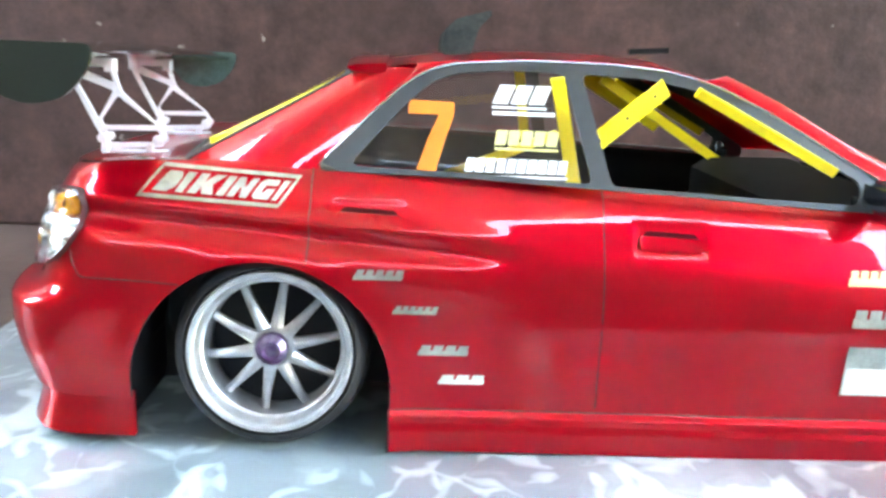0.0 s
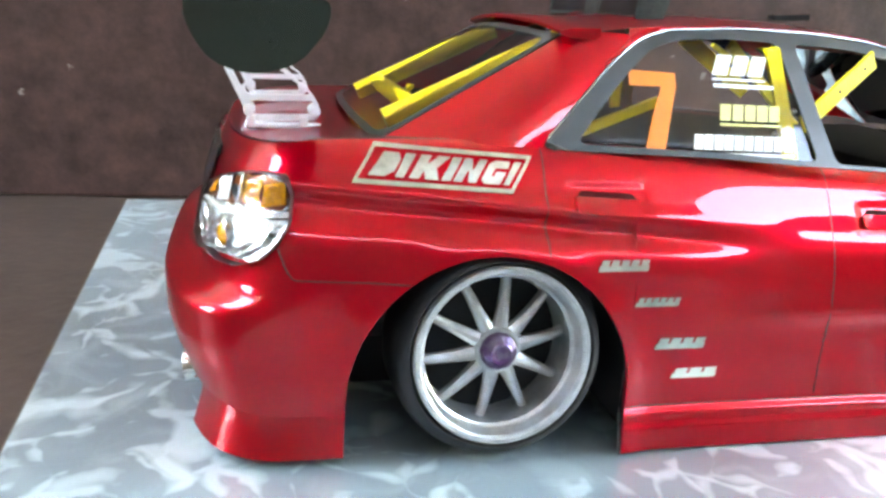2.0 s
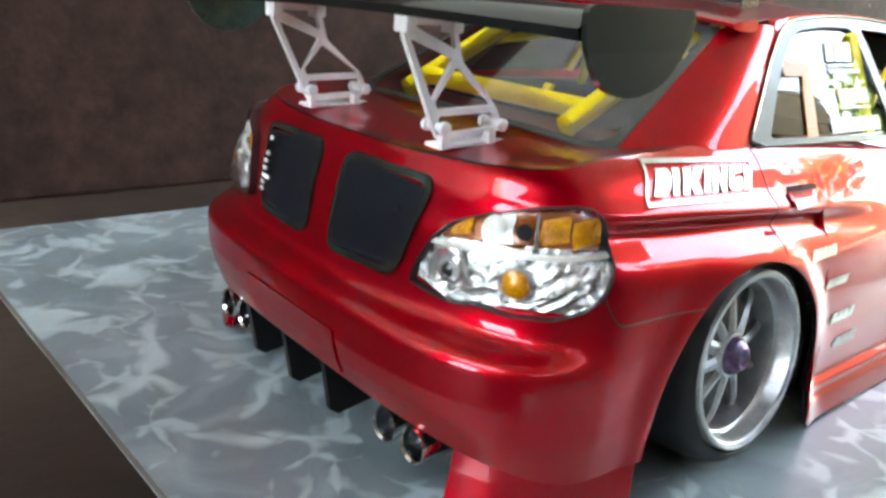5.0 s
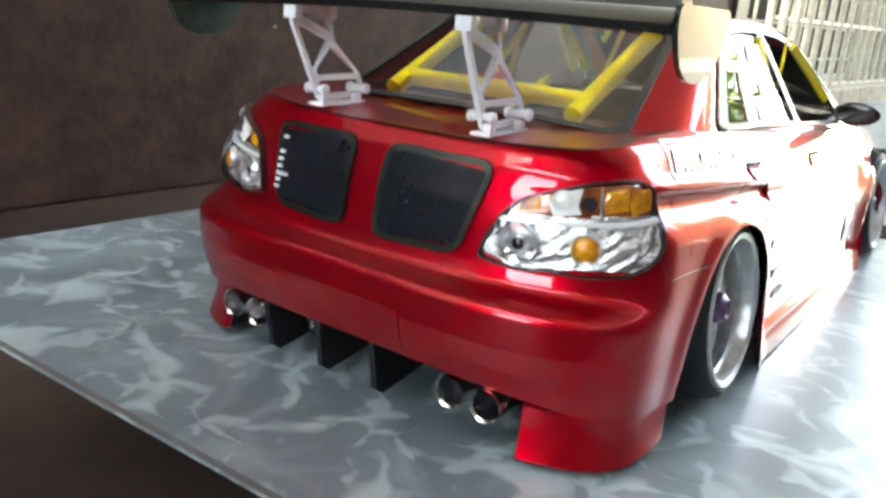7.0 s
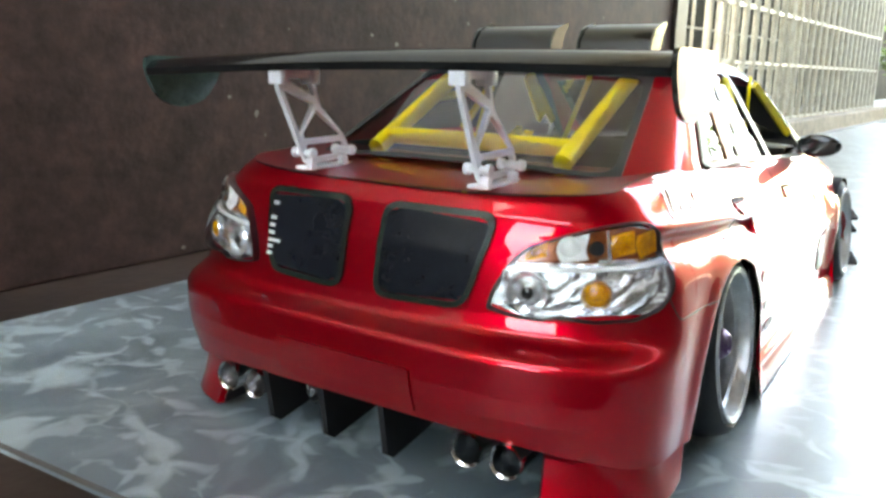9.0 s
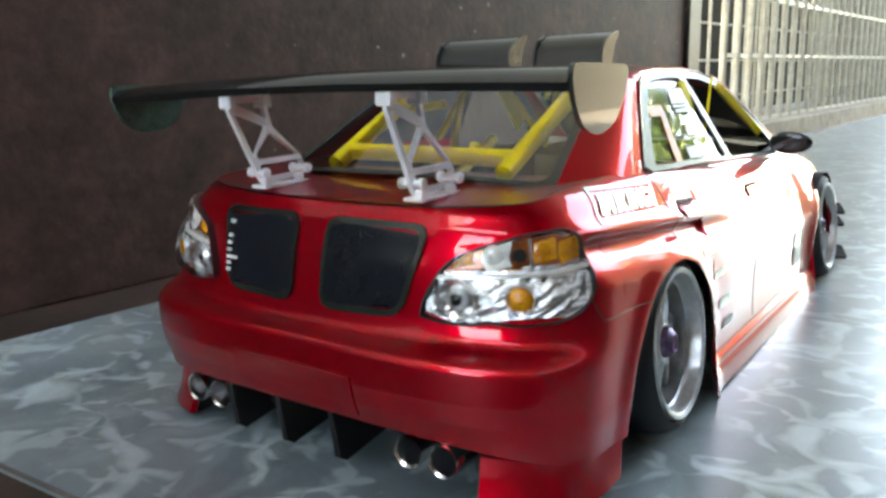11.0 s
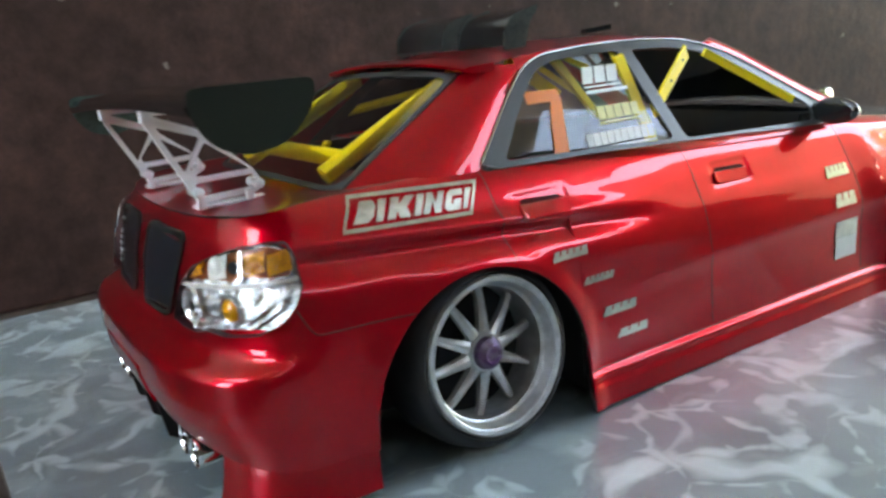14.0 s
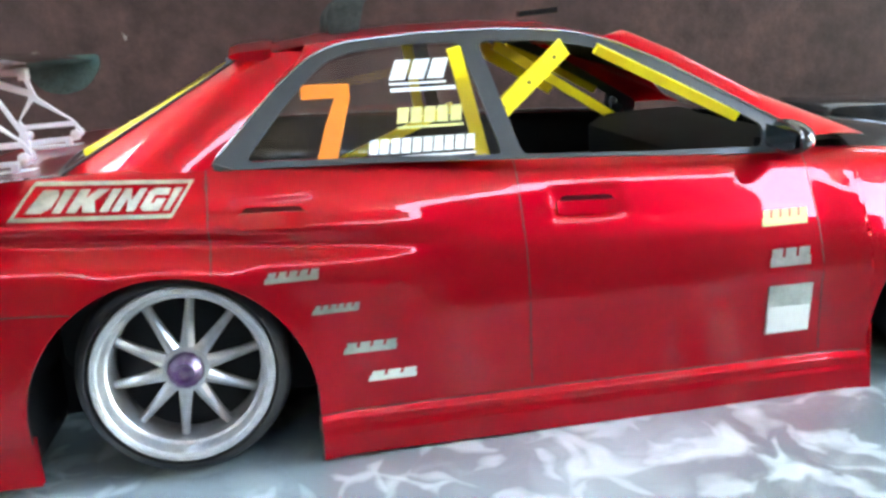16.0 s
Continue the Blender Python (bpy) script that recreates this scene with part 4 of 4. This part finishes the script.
rows = []
for i in range(31):
    y = -0.0945 + 0.1975 * i / 30
    z = wing_z(y) + 0.002 * math.sin(math.pi * i / 30)
    foil = [(-0.1325, -0.0042), (-0.1335, -0.0018), (-0.1305, 0.0012), (-0.12, 0.0026), (-0.107, 0.0022), (-0.1, 0.0002), (-0.102, -0.0012), (-0.112, -0.0018), (-0.124, -0.0038)]
    rows.append([(x, y, z + dz) for x, dz in foil])
bm = grid_mesh(rows, closed=True)
part("wing_blade", bm, M_GLOSSBLACK, car, "gloss black carbon wing blade", angle=40)
for y in (-0.0955, 0.104):
    z = wing_z(y)
    plate = rounded([(-0.1335, z + 0.0032), (-0.0965, z + 0.0032), (-0.0975, z - 0.004), (-0.105, z - 0.0135), (-0.117, z - 0.0165), (-0.127, z - 0.0135), (-0.1325, z - 0.005)], 0.005, 4)
    part("wing_endplate", sheet(plate, [], lambda u, v, o, y=y: (u, y + o, v), -0.0008, 0.0016), M_WING if y < 0 else M_WING_LIT, car, "smoked dark green end plate" if y < 0 else "end plate in pale teal that stands in for light on it")
for y in (-0.0328, 0.0385):
    zt, zb = wing_z(y) - 0.0035, 0.0945
    outer = [(-0.1315, zt + 0.001), (-0.1138, zt + 0.001), (-0.1126, zt - 0.004), (-0.1108, zt - 0.0105), (-0.0968, zb + 0.0088), (-0.0945, zb + 0.0048), (-0.0955, zb + 0.0004), (-0.1172, zb - 0.0006), (-0.1192, zb + 0.003), (-0.1312, zt - 0.004)]
    holes = ([(-0.1262, zt - 0.0018), (-0.116, zt - 0.0018), (-0.1146, zt - 0.0066)],
             [(-0.1282, zt - 0.0054), (-0.1144, zt - 0.0104), (-0.1204, zt - 0.0205)],
             [(-0.1124, zt - 0.0128), (-0.0992, zb + 0.0092), (-0.1176, zb + 0.0086), (-0.1186, zb + 0.0105)],
             [(-0.1168, zb + 0.0062), (-0.0978, zb + 0.0066), (-0.0976, zb + 0.0026), (-0.116, zb + 0.0018)])
    stay = part("wing_stay", sheet(dense(rounded(outer, 0.0016, 3), 0.004), [dense(rounded(scaled(h, k), 0.0011, 3), 0.003) for h, k in zip(holes, (1.3, 1.12, 1.12, 1.1))], lambda u, v, o, y=y: (u, y + o, v), -0.0009, 0.0018), M_WHITE, car, "white pierced alloy wing stay", angle=30)
    for px, pz in ((-0.1302, zt + 0.0002), (-0.1145, zt + 0.0004)):
        part("clamp", box(px - 0.0018, px + 0.0018, y - 0.003, y + 0.003, pz - 0.0036, pz + 0.0016, 0.0006), M_WHITE, stay)
    part("top_rail", box(-0.1315, -0.1135, y - 0.0018, y + 0.0018, zt + 0.0004, zt + 0.0018, 0.0004), M_WHITE, stay)
    part("foot", box(-0.119, -0.0935, y - 0.0034, y + 0.0034, zb - 0.0024, zb - 0.001, 0.0005), M_WHITE, stay)
    for px in (-0.1178, -0.0965):
        bm = lathe([(0.00001, -0.005), (0.0012, -0.0049), (0.0019, -0.0046), (0.0019, -0.003), (0.0013, -0.0029), (0.0013, 0.0029), (0.0019, 0.003), (0.0019, 0.0046), (0.0012, 0.0049), (0.00001, 0.005)], 14)
        bmesh.ops.translate(bm, verts=bm.verts, vec=(px, y, zb + 0.0036))
        part("bolt", bm, M_WHITE, stay)
    for px in (-0.1172, -0.1):
        part("bracket", box(px - 0.0014, px + 0.0014, y - 0.0042, y - 0.0012, zb - 0.0024, zb + 0.0018, 0.0004), M_WHITE, stay)

# twin curved vanes on the roof
for y0, y1 in ((-0.0385, -0.005), (0.0085, 0.0495)):
    rows = []
    for i in range(15):
        y = y0 + (y1 - y0) * i / 14
        rows.append([(0.0135 + (x - 0.003) * 0.78, y, z + 0.001) for x, z in ((0.003, 0.1355), (0.0045, 0.142), (0.0095, 0.1465), (0.017, 0.149), (0.026, 0.1502), (0.026, 0.1487), (0.0175, 0.1476), (0.011, 0.1451), (0.0065, 0.1412), (0.006, 0.1355))])
    vane = part("roof_vane", grid_mesh(rows, closed=True), M_GLOSSBLACK, car, "black curved roof vane")
    for y in (y0, y1):
        plate = rounded([(0.013, 0.1345), (0.0135, 0.143), (0.018, 0.1485), (0.0317, 0.1523), (0.0308, 0.1495), (0.0268, 0.1455), (0.0238, 0.1345)], 0.002, 3)
        part("vane_end", sheet(plate, [], lambda u, v, o, y=y: (u, y + o, v), -0.0005, 0.001), M_SMOKE, vane, "smoked vane end plate")
part("roof_antenna", bar((0.095, 0.004, 0.1392), (0.112, 0.004, 0.1404), 0.0024, 0.004, (0, 1, 0)), M_GLOSSBLACK, car, "small black roof fin")

# roll cage


def cage_bar(name, a, b, w=0.0045, d=0.0022, side=(0, 1, 0)):
    return part(name, bar(a, b, w, d, side), M_YELLOW, car, "yellow roll cage bar", smooth=False)


for s in (-1, 1):
    part("cage_bar", tube([(-0.0735, s * 0.0405, 0.0972), (-0.015, s * 0.041, 0.1265)], 0.0036, 14), M_YELLOW, car, "yellow roll cage tube")
    cage_bar("cage_bar", (0.0545, s * 0.0605, 0.1285), (0.061, s * 0.073, 0.092), 0.0048, 0.002, (0, 1, 0.35))
    cage_bar("cage_bar", (0.105, s * 0.0625, 0.1258), (0.1545, s * 0.072, 0.1), 0.0036, 0.002, (0, 1, 0.4))
part("cage_bar", tube([(-0.0645, 0.041, 0.102), (-0.0645, -0.04, 0.102)], 0.0034, 14), M_YELLOW, car, "yellow roll cage tube")
cage_bar("cage_bar", (-0.0645, -0.02, 0.1015), (-0.0615, -0.021, 0.107), 0.003, 0.002, (-1, 0, 0))
pl = cage_bar("cage_plate", (0.0655, -0.069, 0.1045), (0.0935, -0.0625, 0.1272), 0.0068, 0.0012, (0, 1, 0.3))
for t in (0.15, 0.5, 0.85):
    p = Vector((0.0655, -0.069, 0.1045)).lerp(Vector((0.0935, -0.0625, 0.1272)), t)
    bm = lathe([(0.00001, -0.0009), (0.0006, -0.0009), (0.0006, 0.0), (0.00001, 0.0)], 10)
    bmesh.ops.translate(bm, verts=bm.verts, vec=(p.x, p.y, p.z))
    part("plate_hole", bm, M_BLACK, pl)
cage_bar("cage_bar", (0.088, 0.02, 0.127), (0.168, 0.071, 0.083), 0.0045, 0.003, (0, 1, 0))
cage_bar("cage_bar", (0.085, 0.055, 0.128), (0.13, 0.068, 0.103), 0.0075, 0.002, (0, 1, 0.3))
cage_bar("cage_bar", (0.01, 0.05, 0.0715), (0.075, 0.054, 0.0975), 0.0045, 0.003, (0, 1, 0))

# dark cockpit
part("cockpit_tray", box(-0.085, 0.205, -0.072, 0.072, 0.03, 0.068, 0.004), M_BLACK, car, "matt black cockpit tray")
rows = []
for i in range(13):
    y = -0.068 + 0.136 * i / 12
    rows.append([(0.15, y, 0.066), (0.15, y, 0.082), (0.158, y, 0.0875), (0.2, y, 0.0885), (0.2, y, 0.066)])
part("dashboard", grid_mesh(rows, closed=True), M_BLACK, car, "matt black dashboard")

# decals
def plate_on(place, x0, z0, x1, z1, m, name, label="", lift=0.0003, slant=0.0, thick=0.0002, on=None):
    poly = [(x0, z0), (x1, z0), (x1 + slant, z1), (x0 + slant, z1)]
    return part(name, sheet(dense(poly, 0.003), [], place, lift, thick), m, on or car, label, smooth=False)


def along(p0, p1, height, slant):
    """Maps u along and v up a strip on the flank from p0 to p1 (x, z)."""
    dx, dz = p1[0] - p0[0], p1[1] - p0[1]
    return lambda u, v, o: flank(p0[0] + dx * u + slant * v, p0[1] + dz * u + height * v, o)


BIG = along((-0.089, 0.0852), (-0.0411, 0.083), 0.0102, 0.0072)
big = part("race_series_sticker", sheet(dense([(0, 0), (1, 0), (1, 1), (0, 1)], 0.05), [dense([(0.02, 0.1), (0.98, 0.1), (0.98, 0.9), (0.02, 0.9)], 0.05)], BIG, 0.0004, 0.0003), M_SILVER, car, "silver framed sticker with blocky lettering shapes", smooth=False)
for shape in ([(0.07, 0.2), (0.17, 0.2), (0.21, 0.35), (0.21, 0.65), (0.18, 0.8), (0.09, 0.8)], [(0.235, 0.2), (0.285, 0.2), (0.285, 0.8), (0.225, 0.8), (0.225, 0.66)], [(0.32, 0.2), (0.38, 0.2), (0.385, 0.42), (0.42, 0.2), (0.5, 0.2), (0.45, 0.5), (0.5, 0.8), (0.43, 0.8), (0.385, 0.58), (0.38, 0.8), (0.32, 0.8)], [(0.52, 0.2), (0.575, 0.2), (0.575, 0.8), (0.52, 0.8)], [(0.595, 0.2), (0.645, 0.2), (0.65, 0.55), (0.69, 0.2), (0.735, 0.2), (0.735, 0.8), (0.69, 0.8), (0.68, 0.48), (0.64, 0.8), (0.595, 0.8)], [(0.76, 0.3), (0.79, 0.2), (0.89, 0.2), (0.89, 0.52), (0.83, 0.52), (0.83, 0.4), (0.81, 0.4), (0.81, 0.62), (0.89, 0.62), (0.88, 0.8), (0.79, 0.8), (0.76, 0.7)], [(0.915, 0.2), (0.95, 0.2), (0.955, 0.8), (0.91, 0.8)]):
    part("letter_block", sheet(dense(shape, 0.02), [], BIG, 0.0005, 0.0003), M_SILVER, big, smooth=False)

for x0, z0, x1, z1, m, label, n in ((-0.015, 0.0615, 0.0015, 0.0648, M_SILVER, "small pale sponsor sticker", 5), (-0.0015, 0.050, 0.0133, 0.0528, M_SILVER, "small pale sponsor sticker", 6), (0.0074, 0.0355, 0.0245, 0.0392, M_SILVER, "small pale sponsor sticker", 4), (0.0148, 0.025, 0.0306, 0.0285, M_DECALWHITE, "small white sponsor sticker", 3), (0.156, 0.0632, 0.1735, 0.0682, M_DECALYELLOW, "small pale yellow sponsor sticker", 5), (0.157, 0.0495, 0.1725, 0.0555, M_SILVER, "small silver sponsor sticker", 3)):
    g = plate_on(flank, x0, z0, x1, z0 + (z1 - z0) * 0.5, m, "sponsor_sticker", label, 0.0003, 0.0005)
    step = (x1 - x0) / n
    for k in range(n):
        plate_on(flank, x0 + step * k + 0.0004, z0 + (z1 - z0) * 0.05, x0 + step * (k + 0.86), z1, m, "letter_block", "", 0.00035, 0.0012, on=g)
st = plate_on(flank, 0.1565, 0.0245, 0.1735, 0.0425, M_SILVER, "square_sticker", "silver and white square sticker", 0.0003, 0.0008)
plate_on(flank, 0.157, 0.025, 0.173, 0.0345, M_DECALWHITE, "sticker_field", "white lower half", 0.00055, 0.0004, on=st)

# window stickers
seven = shift([(-0.0028, 0.1145), (-0.0028, 0.1192), (0.0135, 0.1188), (0.0135, 0.1145), (0.0112, 0.108), (0.0072, 0.0952), (0.0005, 0.0955), (0.0045, 0.1065), (0.0082, 0.1145)])
part("number_seven", sheet(dense(seven, 0.004), [], glass_side, 0.0002, 0.0002), M_ORANGE, car, "orange racing number 7", smooth=False)


def glass_bars(x0, z0, x1, z1, m, n, label, slant=0.001):
    g = plate_on(glass_side, x0, z0 - 0.0016, x1, z0 - 0.0008, m, "window_sticker", label, 0.0001)
    step = (x1 - x0) / n
    for k in range(n):
        plate_on(glass_side, x0 + step * k, z0, x0 + step * (k + 0.86), z1, m, "letter_block", "", 0.0001, slant, on=g)
    return g


g = glass_bars(0.031, 0.119, 0.0505, 0.1255, M_DECALWHITE, 3, "white sponsor sticker on the window", 0.003)
plate_on(glass_side, 0.0312, 0.1152, 0.0535, 0.1165, M_DECALWHITE, "sticker_line", "", 0.0001, on=g)
glass_bars(0.032, 0.1052, 0.0545, 0.1102, M_DECALYELLOW, 5, "pale yellow sponsor sticker on the window")
glass_bars(0.0215, 0.0962, 0.0575, 0.1008, M_DECALWHITE, 10, "white sponsor sticker on the window")

# wheels
TYRE_R, DISH = 0.0352, 0.004  # the spokes lie this deep inside the lip


def wheel(place, camber, turn):
    w = group_at("wheel", place)
    w.parent = car
    w.rotation_euler = (radians(camber), 0, radians(turn))
    w.scale = (0.96, 0.96, 0.96)
    part("tyre", lathe([(0.0288, 0.0012), (0.0304, -0.0014), (0.0330, 0.0004), (0.0343, 0.0035), (TYRE_R, 0.0075), (TYRE_R, 0.0215), (0.0335, 0.0262), (0.0295, 0.028), (0.0285, 0.0262)], 96), M_TYRE, w, "low black rubber tyre")
    rim = part("rim", lathe([(0.0266, -0.0012), (0.0262, 0.0002), (0.0258, 0.003), (0.0252, 0.0042), (0.0246, 0.0046), (0.0243, 0.0075), (0.0243, 0.024), (0.029, 0.0265)], 96), M_RIM, w, "silver multi-spoke rim")
    part("rim_lip", lathe([(0.0292, 0.0016), (0.0292, -0.0012), (0.0288, -0.002), (0.0282, -0.0021), (0.028, -0.0017), (0.0272, -0.0017), (0.0266, -0.0012)], 96), M_LIP, rim, "brushed pale outer lip")
    part("brake_backing", lathe([(0.00001, 0.0192), (0.0246, 0.0192), (0.0246, 0.0205), (0.00001, 0.0205)], 40), M_BLACK, rim)
    for k in range(10):
        bm = bmesh.new()
        rows = []
        for r, wd, a in ((0.0056, 0.0026, 0.0014), (0.0085, 0.0022, 0.0016), (0.013, 0.0018, 0.0023), (0.019, 0.00145, 0.0034), (0.0228, 0.00135, 0.0046), (0.0247, 0.0016, 0.0058)):
            a += DISH
            rows.append([(-wd, a + 0.0036, r), (-wd, a + 0.0011, r), (-wd * 0.3, a, r), (wd * 0.3, a, r), (wd, a + 0.0011, r), (wd, a + 0.0036, r)])
        grid_mesh(rows, bm, closed=True)
        bmesh.ops.rotate(bm, verts=bm.verts, cent=(0, 0, 0), matrix=Matrix.Rotation(radians(36 * k + 8), 3, "Y"))
        part("spoke", bm, M_RIM, rim, angle=25)
    part("hub", lathe([(r, a + DISH) for r, a in ((0.0076, 0.0072), (0.0076, 0.0018), (0.0072, 0.001), (0.0064, 0.0008), (0.0062, 0.0016), (0.00001, 0.0016))], 40), M_RIM, rim)
    part("wheel_nut", lathe([(r, a + DISH) for r, a in ((0.0062, 0.0016), (0.0061, 0.0), (0.0056, -0.0012), (0.0046, -0.002), (0.0042, -0.0026), (0.0034, -0.0032), (0.0029, -0.003), (0.0024, -0.0022), (0.00001, -0.002))], 12), M_PURPLE, rim, "worn purple anodised wheel nut", angle=28)
    return w


for x in (HUB_R, HUB_F):
    wheel((x + 0.0032, -0.0965, 0.0348), -6, 1 if x < 0 else 0)
    w = wheel((x + 0.0032, 0.0972, 0.0348), 6, 0)
    w.rotation_euler = (radians(-6), 0, radians(180))
for x in (HUB_R, HUB_F):
    part("axle", tube([(x, -0.08, 0.035), (x, 0.08, 0.035)], 0.0035, 12), M_BLACK, car)
for x in (HUB_R, HUB_F):
    for side in (-1, 1):
        rows = []
        for k in range(31):
            a = math.pi * k / 30
            px, pz = x - (ARCH + 0.0012) * math.cos(a), 0.024 + (ARCH + 0.0012) * math.sin(a)
            pz = pz if 0 < k < 30 else 0.008
            rows.append([(px, side * 0.0935, pz), (px, side * 0.075, pz), (px, side * 0.057, pz), (x + (px - x) * 0.1, side * 0.0565, min(pz, 0.035))])
        part("arch_liner", grid_mesh(rows), M_BLACK, car, "matt black wheel arch liner")
part("chassis_plate", box(-0.085, 0.29, -0.05, 0.05, 0.008, 0.012, 0.001), M_BLACK, car, "matt black chassis plate")

# front corner canards
for side in (-1, 1):
    for x, z, l in ((0.284, 0.036, 0.022), (0.287, 0.027, 0.02), (0.288, 0.004, 0.024)):
        y = half_width(XC_F, z) - 0.004
        part("canard", sheet(rounded([(x, side * (y - 0.003)), (x + l, side * (y - 0.018)), (x + l - 0.004, side * (y + 0.002)), (x + 0.002, side * (y + 0.0085))], 0.002, 3), [], lambda u, v, o, z=z: (u, v, z + o + (u - x) * 0.25), 0, 0.0016), M_BLACK, car, "black front corner canard", smooth=False)
part("hood_scoop", box(0.226, 0.268, -0.024, 0.024, 0.078, 0.0955, 0.005), M_GLOSSBLACK, car, "gloss black hood scoop")
